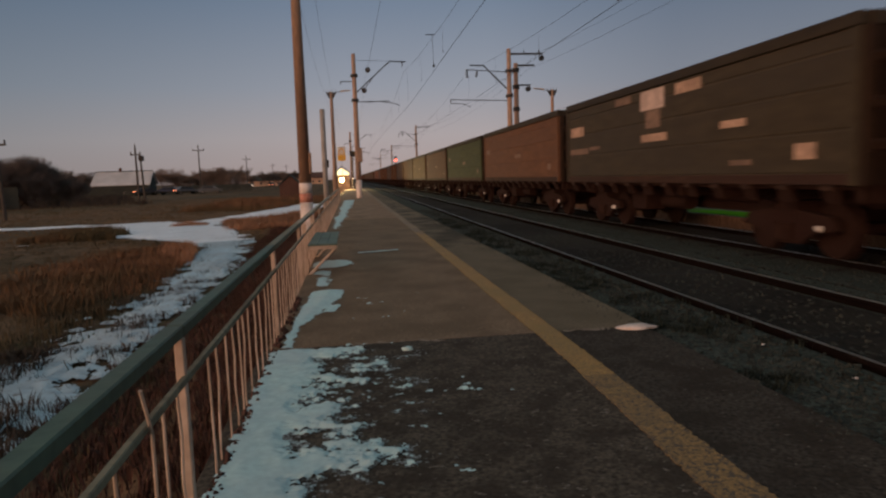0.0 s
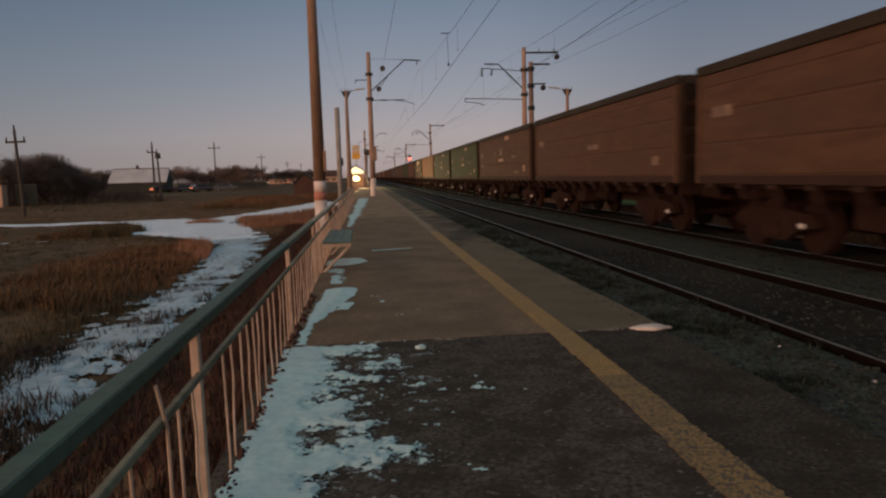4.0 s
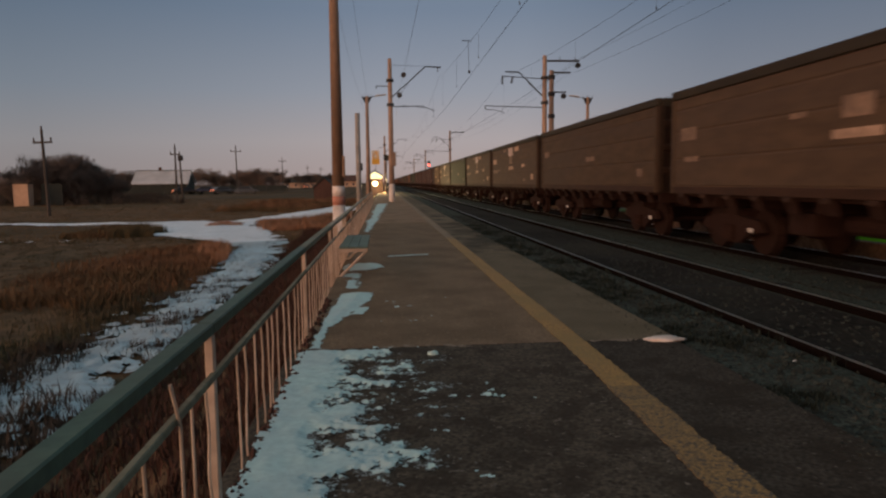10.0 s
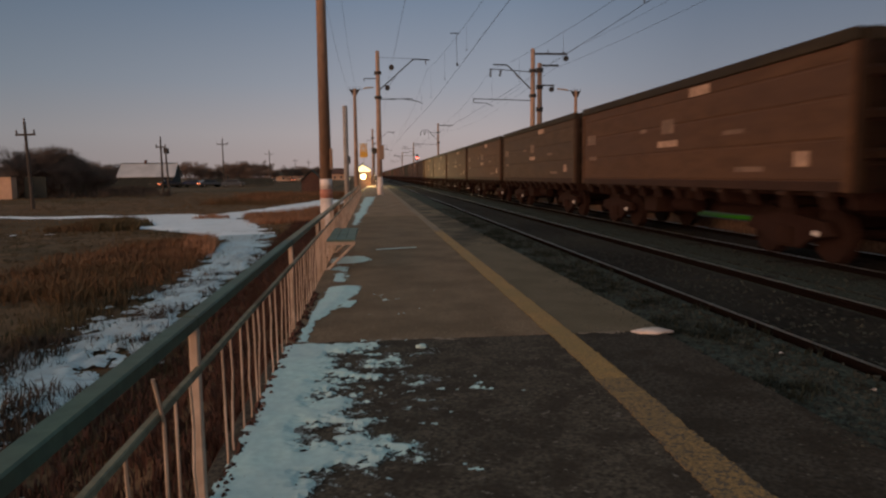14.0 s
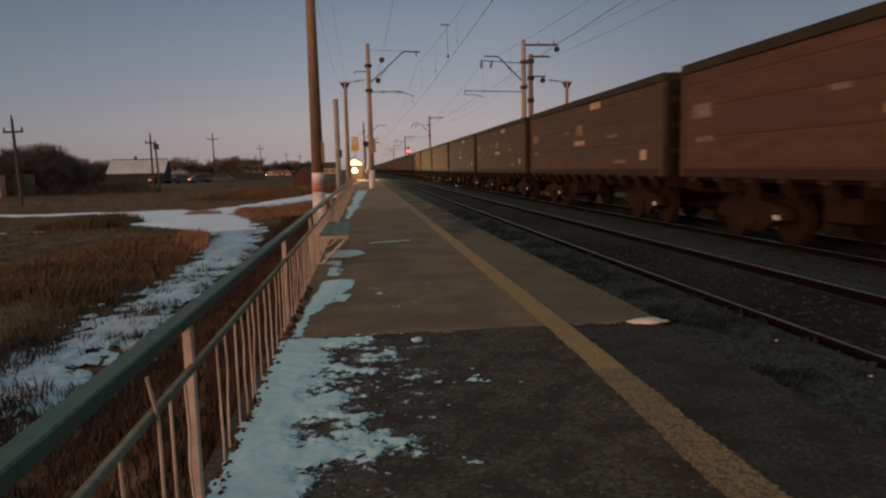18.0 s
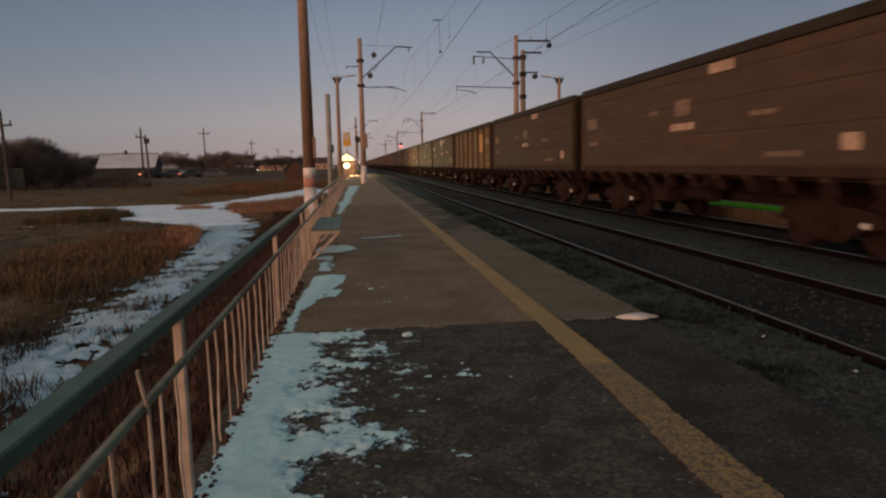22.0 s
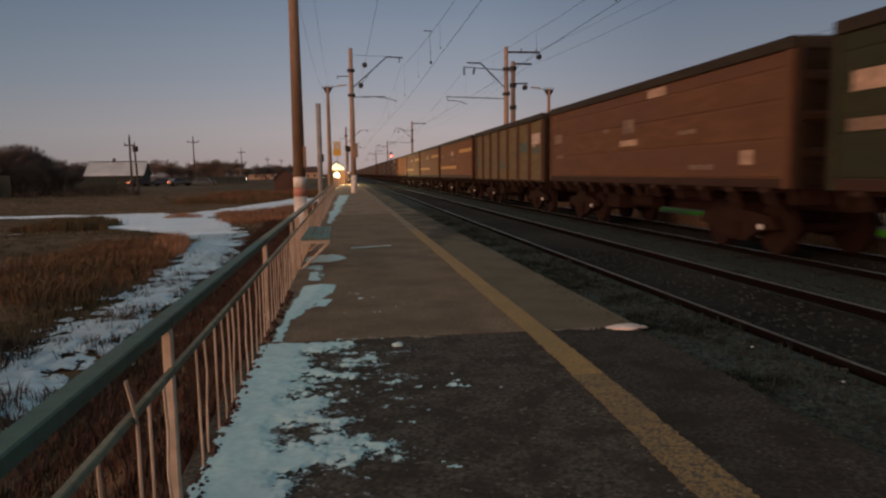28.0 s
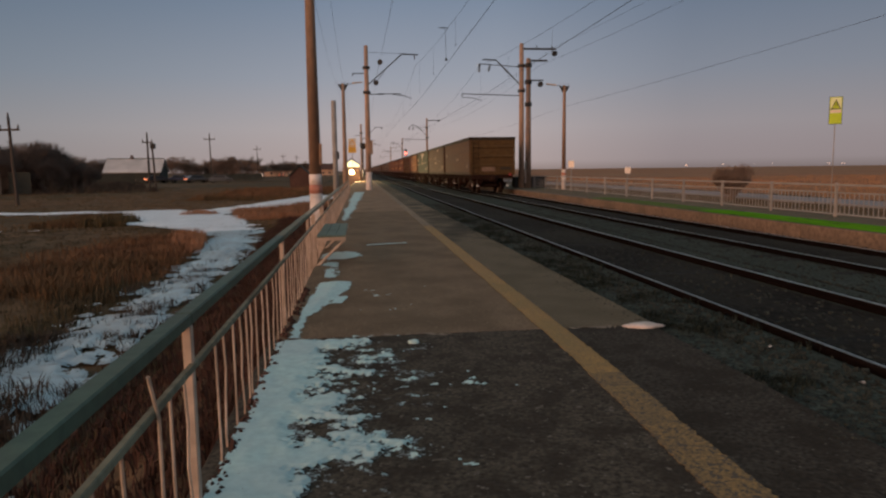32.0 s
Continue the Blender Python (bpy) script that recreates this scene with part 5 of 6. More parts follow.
tagged(snow_sheet("asphalt_wear", "pale worn asphalt crumbling over the platform joint", -0.25, 2.5, 5.3, 5.95, 0.014, wear, lambda x, y, k: 0.0045, M_PALE_WEAR), "pale worn asphalt crumbling over the platform joint", "asphalt", kind="stuff")


def crumbs(x, y):
    v = nz(x * 0.5, y * 1.6, 4.0) * 0.6 + nz(x + 9, y, 17) * 0.45 + nz(x, y + 5, 31) * 0.25
    lim = 0.50 if x < 0.75 else 0.62 if x < 1.0 else 0.78
    return v - lim


snow_sheet("snow_crumbs", "scattered small crumbs of snow on the asphalt", -0.1, 1.4, 2.0, 8.2, 0.018, crumbs, lambda x, y, k: 0.006 + 0.012 * min(1, k * 6))
sl = B()
for i in range(46):
    x = 0.08 + 0.017 * i
    box(sl, x, x + 0.017, 12.86 + 0.22 * (i / 46) + 0.04 * nz(x, 2, 9), 12.95 + 0.22 * (i / 46) + 0.05 * nz(x, 7, 9), 0.005, 0.012)
solo("snow_line", sl, M_SNOW, "line of snow caught in a platform joint", "snow", "stuff")


def clod(x, y, z, sx, sy, sz, seed, material, name, label, category):
    b = B()
    bmesh.ops.create_icosphere(b, subdivisions=3, radius=1)
    for v in b.verts:
        n = noise.noise(v.co * 1.7 + Vector((seed, 0, 0))) * 0.35 + noise.noise(v.co * 4.5 + Vector((0, seed, 0))) * 0.12
        v.co = Vector((v.co.x * sx, v.co.y * sy, max(v.co.z, -0.35) * sz)) * (1 + n)
    ob = solo(name, b, material, label, category, smooth=True)
    ob.location = (x, y, z)
    return ob


clod(0.40, 5.42, 0.006, 0.05, 0.035, 0.024, 3, M_SNOW, "snow_clod", "small lump of snow on the asphalt", "snow")
clod(2.49, 5.66, 0.008, 0.17, 0.09, 0.026, 8, M_WHITE_POLE, "edge_stone", "pale flat broken piece at the platform edge", "stone")
clod(3.30, 5.0, -0.05, 0.022, 0.016, 0.012, 5, M_WHITE_POLE, "litter_piece", "pale scrap lying on the ballast", "litter")
clod(3.35, 4.05, -0.05, 0.025, 0.018, 0.012, 6, M_WHITE_POLE, "litter_piece", "pale scrap lying on the ballast", "litter")


def ribbon_keep(path, n_scale=0.9):
    """How far inside a winding band a place lies; path holds x, y, half width."""
    def f(x, y):
        best = -9
        for (xa, ya, wa), (xb, yb, wb) in zip(path, path[1:]):
            dx, dy = xb - xa, yb - ya
            t = min(1, max(0, ((x - xa) * dx + (y - ya) * dy) / (dx * dx + dy * dy)))
            best = max(best, wa + (wb - wa) * t - math.hypot(x - xa - dx * t, y - ya - dy * t))
        return best
    return f


STREAM = ribbon_keep([(-3.4, -5, 0.5), (-3.6, 2, 0.7), (-3.72, 6, 0.75), (-3.8, 9, 0.78), (-3.68, 12, 0.8), (-3.65, 16, 0.78), (-3.95, 20, 0.85), (-4.6, 24.5, 1.0), (-5.6, 28, 1.4), (-7.6, 33, 2.0), (-10.2, 38, 3.0), (-12, 41, 2.2), (-17, 42.2, 1.1), (-30, 44, 0.9), (-60, 47, 1.0)])
ARM = ribbon_keep([(-9, 40, 2.0), (-7.2, 43, 2.0), (-5.6, 49, 2.2), (-4.4, 56, 2.2), (-3.5, 64, 1.6)])


BULGE = ribbon_keep([(-9.4, 32.4, 1.4), (-7.4, 30.6, 1.6), (-5.9, 28.4, 1.4)])
MAIN = lambda x, y: max(STREAM(x, y), BULGE(x, y))
SIDE_PATCH = ribbon_keep([(-19, 29.5, 0.5), (-15.5, 29, 0.3), (-13.5, 29.6, 0.0)])


def field_snow(x, y):
    d = max(MAIN(x, y), ARM(x, y), SIDE_PATCH(x, y))
    if d < -1.2:
        return -1
    if y > 30:
        return d + 0.5 * nz(x, y, 0.9) + 0.35 * nz(x, y * 0.7, 2.6) - 0.03
    calm = 1 - 0.5 * step01(y, 15, 22)
    return d + 0.5 * nz(x, y, 0.9) + calm * (0.55 * nz(x * 0.9, y * 0.8, 2.6) + 0.5 * nz(x, y * 0.8, 6) + 0.25 * nz(x, y, 15)) - 0.12


snow_z = lambda x, y, k: ground_z(x, y) + 0.03 + 0.05 * min(1, max(0, k) * 2)
snow_sheet("field_snow", "winding strip of melting snow through dry grass", -7.0, -2.2, -4.5, 27, 0.05, field_snow, snow_z, M_SNOW_DIMMED)
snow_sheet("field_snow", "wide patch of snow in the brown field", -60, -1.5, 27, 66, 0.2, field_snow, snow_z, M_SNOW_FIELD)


def blades(name, label, spots, material, tall, per, spread, lean=0.5, width=0.006):
    """Tufts of thin standing blades, each blade two bent slivers."""
    rnd = random.Random(len(spots))
    verts, faces = [], []
    for x, y, z, s in spots:
        for _ in range(per):
            a, r = rnd.uniform(0, 6.283), spread * s * rnd.random()
            bx, by = x + r * math.cos(a), y + r * math.sin(a)
            h = tall * s * rnd.uniform(0.5, 1.2)
            la, lm = rnd.uniform(0, 6.283), lean * rnd.random() * h
            w = width * s * rnd.uniform(0.7, 1.5)
            ca, sa = math.cos(la + 1.57) * w, math.sin(la + 1.57) * w
            mx, my = bx + math.cos(la) * lm * 0.35, by + math.sin(la) * lm * 0.35
            tx, ty = bx + math.cos(la) * lm, by + math.sin(la) * lm
            i = len(verts)
            verts += [(bx - ca, by - sa, z - 0.03), (bx + ca, by + sa, z - 0.03), (mx + ca * 0.8, my + sa * 0.8, z + h * 0.6), (mx - ca * 0.8, my - sa * 0.8, z + h * 0.6), (tx, ty, z + h)]
            faces += [(i, i + 1, i + 2, i + 3), (i + 3, i + 2, i + 4)]
    return tagged(new(name, pydata(name, verts, faces, material)), label, "grass", kind="stuff")


rnd = random.Random(21)
near_spots, mid_spots, red_spots, far_spots, scrub_spots = [], [], [], [], []
for _ in range(6200):
    y = rnd.uniform(-4, 30)
    x = -2.0 - rnd.random() ** 1.3 * (4 + max(0, y) * 0.75)
    d = max(MAIN(x, y), ARM(x, y))
    if d < -0.1 + 0.4 * nz(x, y, 0.9) or rnd.random() < 0.25:
        near = x < -3 and d > -1.6
        near_spots.append((x, y, ground_z(x, y), rnd.uniform(0.6, 1.1) * (1.25 if near else 0.8)))
for _ in range(5200):
    y = rnd.uniform(28, 100)
    x = -1.5 - rnd.random() * (4 + y * 0.75)
    if max(MAIN(x, y), ARM(x, y)) < -0.2:
        mid_spots.append((x, y, ground_z(x, y), rnd.uniform(0.6, 1.3)))
for _ in range(7000):
    y = rnd.uniform(-4, 42)
    x = -0.85 - rnd.random() ** 1.2 * (1.9 + 0.03 * y)
    if max(MAIN(x, y), ARM(x, y)) < 0.0:
        red_spots.append((x, y, ground_z(x, y), rnd.uniform(0.5, 1.1)))
for _ in range(4200):
    y = rnd.uniform(14, 150)
    x = 15.2 + rnd.random() * (10 + y * 0.9)
    if not 29.3 < x < 34.7:
        (far_spots if x > 34 else scrub_spots).append((x, y, ground_z(x, y), rnd.uniform(0.7, 1.5)))
blades("dry_grass", "matted brown dry grass beside the snow", near_spots, M_NEARGRASS, 0.10, 16, 0.28, lean=1.2)
blades("dry_grass", "low brown dry grass over the field", mid_spots, M_GRASS, 0.10, 12, 0.8, lean=1.2, width=0.012)
hedge = [(-64 + 42 * rnd.random(), 80 + 45 * rnd.random(), 0, rnd.uniform(0.6, 1.3)) for _ in range(1500)]
hedge = [(x, y, ground_z(x, y), s) for x, y, z, s in hedge if x / y < -0.30 + 0.05 * nz(x, y, 0.2)]
blades("village_weeds", "dark dead weeds along the village edge", hedge, M_TWIG, 0.7, 12, 0.9, lean=0.6, width=0.02)
hut_weeds = [(-14 + 11.5 * rnd.random(), 56 + 30 * rnd.random(), 0, rnd.uniform(0.6, 1.3)) for _ in range(1500)]
hut_weeds = [(x, y, ground_z(x, y), s) for x, y, z, s in hut_weeds if ARM(x, y) < 0.0 and nz(x, y, 0.25) > -0.25 and not (abs(x + 7.55) < 1.7 and abs(y - 88) < 2)]
blades("rusty_weeds", "dull rusty weeds before the brick hut", hut_weeds, M_REED, 0.42, 12, 0.6, lean=0.8, width=0.014)
blades("red_reed", "reddish-brown dead weeds under the railing", red_spots, M_UNDERWEED, 0.17, 11, 0.18, lean=1.1)
blades("dry_grass", "brown dry grass beyond the far platform", far_spots, M_STUBBLE, 0.3, 8, 0.9, width=0.03)
blades("scrub_grass", "low dark brown grass behind the far railing", scrub_spots, M_GRASS, 0.16, 12, 0.9, lean=1.2, width=0.015)
# tall reeds along the ditch's far bank, and tufts that break through its snow
rust_bank, bank, low_bank, tufts = [], [], [], []
for _ in range(15000):
    y = rnd.uniform(4, 36)
    x = -3.0 - rnd.random() * 9
    d, dr = MAIN(x, y), MAIN(x + 0.25, y)
    if -1.5 < d < 0.08 and dr > d and y < 25.2 and rnd.random() < (1.0 + d * 0.65) * (0.3 + 0.7 * step01(y, 13, 22)):
        (rust_bank if y > 19.5 + 3 * nz(x, y, 0.6) and d > -0.9 else bank if y > 14 + 4 * nz(x, y, 0.7) else low_bank).append((x, y, ground_z(x, y), rnd.uniform(0.7, 1.25)))
    elif d > -0.05 and y < 27 and nz(x * 0.7 + 3, y * 1.3, 1.6) + 0.35 * nz(x, y, 6) > (0.16 if dr < d else 0.32) - 0.08 * (1 - step01(y, 6, 11)) + 0.5 * step01(y, 15, 20):
        tufts.append((x, y, ground_z(x, y) + 0.06, rnd.uniform(0.5, 1.1)))
blades("reed_bank", "rusty brown reeds standing along the snowy ditch", bank, M_REED, 0.26, 10, 0.20, lean=0.8, width=0.007)
blades("reed_bank", "dull brown weeds along the near ditch bank", low_bank, M_NEARGRASS, 0.24, 12, 0.22, lean=0.9, width=0.006)
blades("reed_bank", "bright rusty reeds on the ditch bend", rust_bank, M_RUST, 0.34, 14, 0.22, lean=0.8, width=0.008)
for _ in range(150):
    x, y = -4.85 + 0.75 * rnd.random(), 6.8 + 3.0 * rnd.random()
    tufts.append((x, y, ground_z(x, y), rnd.uniform(0.9, 1.7)))
for _ in range(90):
    x, y = -4.2 + 1.3 * rnd.random(), 4.6 + 2.9 * rnd.random()
    tufts.append((x, y, ground_z(x, y), rnd.uniform(0.8, 1.8)))
blades("ditch_tufts", "grey-brown weeds poking through the ditch snow", tufts, M_TWIG, 0.13, 12, 0.16, lean=1.3, width=0.005)
mound = [(-14.2 + 3.6 * rnd.random(), 31 + 5.5 * rnd.random(), 0, rnd.uniform(0.8, 1.3)) for _ in range(900)]
mound = [(x, y, ground_z(x, y), s) for x, y, z, s in mound if MAIN(x, y) < -0.1]
blades("grass_bank", "dark olive grass tussocks beside the field snow", [q for q in mound if q[0] > -12.4], M_BANKGRASS, 0.34, 14, 0.35, lean=0.9, width=0.012)
blades("grass_bank", "rust-brown grass tussocks beside the field snow", [q for q in mound if q[0] <= -12.4], M_REED, 0.26, 14, 0.35, lean=0.9, width=0.012)
hump_spots = [(-5.2 - 1.3 * rnd.random() * (1 + 2 * rnd.random()), 13 + 11.5 * rnd.random(), 0, rnd.uniform(0.9, 1.5)) for _ in range(1100)]
hump_spots = [(x, y, ground_z(x, y), s) for x, y, z, s in hump_spots if MAIN(x, y) < 0.05]
blades("reed_bank", "taller rusty reeds along the snowy ditch", hump_spots, M_REED, 0.19, 16, 0.35, lean=1.1)
bank_spots = [(-6.5 + 4.2 * rnd.random(), 33 + 17 * rnd.random(), 0, rnd.uniform(0.9, 1.5)) for _ in range(900)]
bank_spots = [(x, y, ground_z(x, y), s) for x, y, z, s in bank_spots if max(MAIN(x, y), ARM(x, y)) < 0.05]
bank_spots += [(x, y, ground_z(x, y) + 0.08, rnd.uniform(0.5, 0.9)) for x, y in ((-9.6 + 3.8 * rnd.random() ** 0.7, 37.2 + 3.4 * rnd.random()) for _ in range(520)) if nz(x, y, 0.6) > -0.3]
blades("reed_bank", "rusty dead weeds behind the railing", bank_spots, M_RUST, 0.26, 14, 0.4, lean=1.0, width=0.010)

# loose ballast stones
rnd = random.Random(5)
sv, sf = [], []
octa = [(1, 0, 0), (-1, 0, 0), (0, 1, 0), (0, -1, 0), (0, 0, 1), (0, 0, -1)]
of = [(0, 2, 4), (2, 1, 4), (1, 3, 4), (3, 0, 4), (2, 0, 5), (1, 2, 5), (3, 1, 5), (0, 3, 5)]
for k in range(21000):
    edge_heap = k % 3 == 0
    y = 3.0 + 26 * rnd.random() ** 1.5
    x = rnd.gauss(EDGE + 0.35, 0.28) if edge_heap else rnd.gauss(6.35, 0.16) if k % 3 == 1 and k % 2 else rnd.uniform(EDGE + 0.1, C2 + 1.5)
    lip = EDGE - 0.01
    if edge_heap and y < 5.7:
        x -= 0.08
    if x < lip - 0.25 or abs(abs(x - C1) - 0.795) < 0.08 or abs(abs(x - C2) - 0.795) < 0.08:
        continue
    z = 0.0 if x < lip else -0.045 if x < C1 - 0.85 else -0.1 if x < 6 else -0.1 - 0.17 * step01(x, 6, 6.4)
    r = rnd.uniform(0.012, 0.036) * (0.4 if x < lip else 1.0)
    i = len(sv)
    turn = Euler((rnd.uniform(0, 3.1), rnd.uniform(0, 3.1), rnd.uniform(0, 3.1))).to_matrix()
    for corner in octa:
        v = turn @ (Vector(corner) * (r * rnd.uniform(0.6, 1.25)))
        sv.append((x + v.x, y + v.y * 1.15, z + v.z * 0.75))
    sf += [tuple(i + q for q in t) for t in of]
tagged(new("ballast_stones", pydata("ballast_stones", sv, sf, M_STONE)), "loose crushed stones between the rails", "gravel", kind="stuff")

weeds = []
for _ in range(1500):
    y = 3.2 + 20 * rnd.random() ** 1.4
    x = EDGE - (0.06 if y < 5.6 else 0.0) + abs(rnd.gauss(0.15, 0.42))
    if nz(x, y, 1.3) > -0.1 and x < C1 - 0.86:
        weeds.append((x, y, -0.04, rnd.uniform(0.4, 1.0)))
blades("edge_weeds", "dull grey-green weeds along the platform edge", weeds, M_WEED, 0.07, 12, 0.10, lean=0.9)
clods, cf = [], []
for k in range(160):
    y = 2.2 + 6 * rnd.random()
    x, r = RX + 0.01 + 0.06 * rnd.random(), rnd.uniform(0.01, 0.032)
    i = len(clods)
    clods += [(x + a * r * rnd.uniform(0.7, 1.5), y + b_ * r * rnd.uniform(0.8, 2.0), 0.01 + c * r) for a, b_, c in octa]
    cf += [tuple(i + q for q in t) for t in of]
tagged(new("soil_clods", pydata("soil_clods", clods, cf, M_UNDERWEED)), "dark crumbs of soil along the railing foot", "soil", kind="stuff")

# ---- left distance: village, poles, trees, cars ----
def utility_pole(x, y, height, arm, trafo=False, lean=0):
    z = ground_z(x, y)
    up = thing("utility_pole", "weathered wooden utility pole with a crossarm" + (" and a transformer" if trafo else ""), "utility pole", pose(x, y, z, 0, lean, 0), group="utility poles of the village line")
    part("shaft", rod(B(), (0, 0, -0.5), (0, 0, height), 0.15, 0.10, 8), M_WOODPOLE, up)
    part("crossarm", box(B(), -arm, arm, -0.06, 0.06, height - 1.05, height - 0.9), M_WOODPOLE, up)
    ins = mesh_of("insulator", rod(B(), (0, 0, 0), (0, 0, 0.3), 0.07, 0.05, 6), M_PORCELAIN)
    for s in (-arm + 0.08, arm - 0.08):
        part("insulator", ins, None, up).location = (s, 0, height - 0.9)
    part("insulator", ins, None, up).location = (0, 0, height)
    if trafo:
        part("strut", rod(B(), (0.75, 0, -0.5), (0.5, 0, height - 1.0), 0.13, 0.1, 8), M_WOODPOLE, up)
        part("transformer", box(B(), 0.36, 0.86, -0.3, 0.3, height - 1.75, height - 1.1, 0.05), M_STEEL, up, "dark transformer box")
    return up


utility_pole(-26.3, 55.5, 6.7, 0.72, lean=-1.4)
utility_pole(-25.2, 85, 6.85, 0.6, True)
utility_pole(-29.6, 140, 9.5, 1.1)
utility_pole(-30, 205, 9.5, 1.1)
utility_pole(-33, 300, 9.5, 1.1)
utility_pole(-30, 330, 9.5, 1.1)


def house(x, y, w, d, eave, ridge, rz, wall, roof, label, chimney=True):
    h = thing("house", label, "house", pose(x, y, ground_z(x, y) - 0.1, 0, 0, rz))
    part("wall", box(B(), -w / 2, w / 2, -d / 2, d / 2, -0.3, eave), wall, h)
    b = B()
    o = 0.4 if w > 4 else 0.15
    for s in (-1, 1):
        prism(b, [(s * (d / 2 + o), eave - 0.15), (0, ridge), (0, ridge + 0.12), (s * (d / 2 + o), eave)], 0, -w / 2 - o, w / 2 + o)
    part("roof", b, roof, h)
    for s in (-1, 1):
        part("gable", prism(B(), [(-d / 2, eave), (d / 2, eave), (0, ridge - 0.1)], 0, *sorted((s * w / 2, s * (w / 2 - 0.1)))), wall, h)
    n = max(2, int(w / 3))
    for i in range(n):
        wx = -w / 2 + w * (i + 0.5) / n
        win = part("window", box(B(), wx - 0.5, wx + 0.5, -d / 2 - 0.03, -d / 2 + 0.02, 0.8, min(1.8, eave - 0.2)), M_GLASS, h)
        part("window_frame", box(B(), wx - 0.58, wx + 0.58, -d / 2 - 0.06, -d / 2 - 0.035, 0.7, 0.79), M_SIGN_W, win)
    if w > 10:
        part("ridge_cap", box(B(), -w / 2 - o, w / 2 + o, -0.18, 0.18, ridge + 0.06, ridge + 0.2), M_FENCEWOOD, h, "dark ridge board")
    if chimney:
        part("chimney", box(B(), -w * 0.1, -w * 0.1 + 0.5, -0.25, 0.25, ridge - 0.3, ridge + 0.8), M_BRICK, h)
    return h


house(-46.9, 150, 10.6, 8, 2.3, 5.0, 4, M_WALL, M_ROOF, "low village house with a pale grey slate roof")
house(-96, 230, 12, 8, 2.6, 5.0, -6, M_WALL, M_FENCEWOOD, "dark village house behind bare trees")
house(-58, 290, 12, 8, 2.6, 5.2, 10, M_WALL, M_FENCEWOOD, "dark village house far off")
house(-36, 300, 14, 8, 2.4, 4.6, 0, M_SHED, M_FENCEWOOD, "pale village house far off")
house(-22, 330, 18, 9, 3.0, 5.5, 0, M_SHED, M_BRICK, "pale long building far off")
house(-7.55, 88, 2.6, 2.6, 1.75, 2.95, 90, M_BRICK, M_FENCEWOOD, "small brown brick hut by the line", False)
shed = thing("garden_shed", "small pale shed with a flat roof", "shed", pose(-40.55, 80, ground_z(-41, 80) + 0.1))
part("wall", box(B(), -0.8, 0.8, -0.6, 0.6, -0.1, 2.42), M_SHED, shed)
part("roof", box(B(), -0.9, 0.9, -0.7, 0.7, 2.425, 2.52), M_FENCEWOOD, shed)
for x0, x1, y, hgt in ((-39.6, -36.9, 82.0, 2.5), (-75, -36.5, 96, 2.1), (-62, -40, 128, 1.8), (-90, -55, 150, 2.0), (-40, -22, 165, 1.5)):
    fe = thing("board_fence", "dark weathered board fence round a village yard", "fence", pose(0, y, ground_z(-50, y)))
    n = int((x1 - x0) / 2.4)
    panel = mesh_of("fence_panel", box(B(), 0.02, 2.36, -0.03, 0.03, -0.1, hgt), M_FENCEWOOD)
    for i in range(n):
        part("fence_panel", panel, None, fe).location = (x0 + i * 2.4, 0.05 * math.sin(i * 3), 0.06 * math.sin(i * 1.9))


def bare_tree_mesh(seed, h, spread, n0=6, depth=5):
    rnd = random.Random(seed)
    verts, faces = [], []

    def stick(a, b, r0, r1):
        d = (b - a).normalized()
        s = d.cross(Vector((0.3, 0.9, 0.1))).normalized()
        u = d.cross(s)
        i = len(verts)
        for c, r in ((a, r0), (b, r1)):
            for k in range(3):
                verts.append(tuple(c + (s * math.cos(2.094 * k) + u * math.sin(2.094 * k)) * r))
        for k in range(3):
            faces.append((i + k, i + (k + 1) % 3, i + 3 + (k + 1) % 3, i + 3 + k))

    def grow(p, d, length, r, lev):
        q = p + d * length
        stick(p, q, max(r, 0.009), max(r * 0.65, 0.0065))
        if lev == 0:
            return
        for _ in range(rnd.choice((3, 3, 4))):
            nd = (d + Vector((rnd.uniform(-1, 1), rnd.uniform(-1, 1), rnd.uniform(-0.15, 1.0))) * 0.78).normalized()
            grow(p.lerp(q, rnd.uniform(0.55, 1.0)), nd, length * rnd.uniform(0.58, 0.82), r * 0.55, lev - 1)
    for i in range(n0):
        a = 6.283 * i / n0 + rnd.uniform(-0.3, 0.3)
        d = Vector((math.cos(a) * spread, math.sin(a) * spread, 1)).normalized()
        grow(Vector((0.1 * math.cos(a), 0.1 * math.sin(a), -0.2)), d, h * 0.33, h * 0.014, depth)
    return verts, faces


TREES = []
for k, (h, sp, n0, dp) in enumerate(((7.5, 0.55, 8, 6), (6.5, 0.75, 11, 6), (3.6, 0.8, 14, 5))):
    v, f = bare_tree_mesh(40 + k, h, sp, n0, dp)
    t0 = thing("bare_tree", "leafless dark tree with a rounded twiggy crown", "tree", group="bare trees")
    nf = 3 * n0
    part("crown", pydata("crown", v, f, M_BARK), None, t0)
    part("trunk", rod(B(), (0, 0, -0.4), (0, 0, h * 0.16), h * 0.028, h * 0.02, 8), M_BARK, t0)
    TREES.append(t0)
rnd = random.Random(77)
spots = [(-38.7, 84.5, 1, 1.06), (-38.2, 86, 1, 1.04), (-40.2, 87, 1, 0.98), (-37.2, 85, 1, 0.9), (-36.2, 84.5, 2, 1.25), (-44.5, 86, 2, 1.15), (-47, 87, 2, 1.2), (-42.5, 85.5, 2, 1.2), (-50, 90, 2, 1.2), (-33.9, 87, 2, 1.25), (-35.5, 88, 2, 1.3), (-56.5, 155, 1, 0.9), (-60.5, 156, 0, 0.8), (-63, 158, 1, 1.0)]
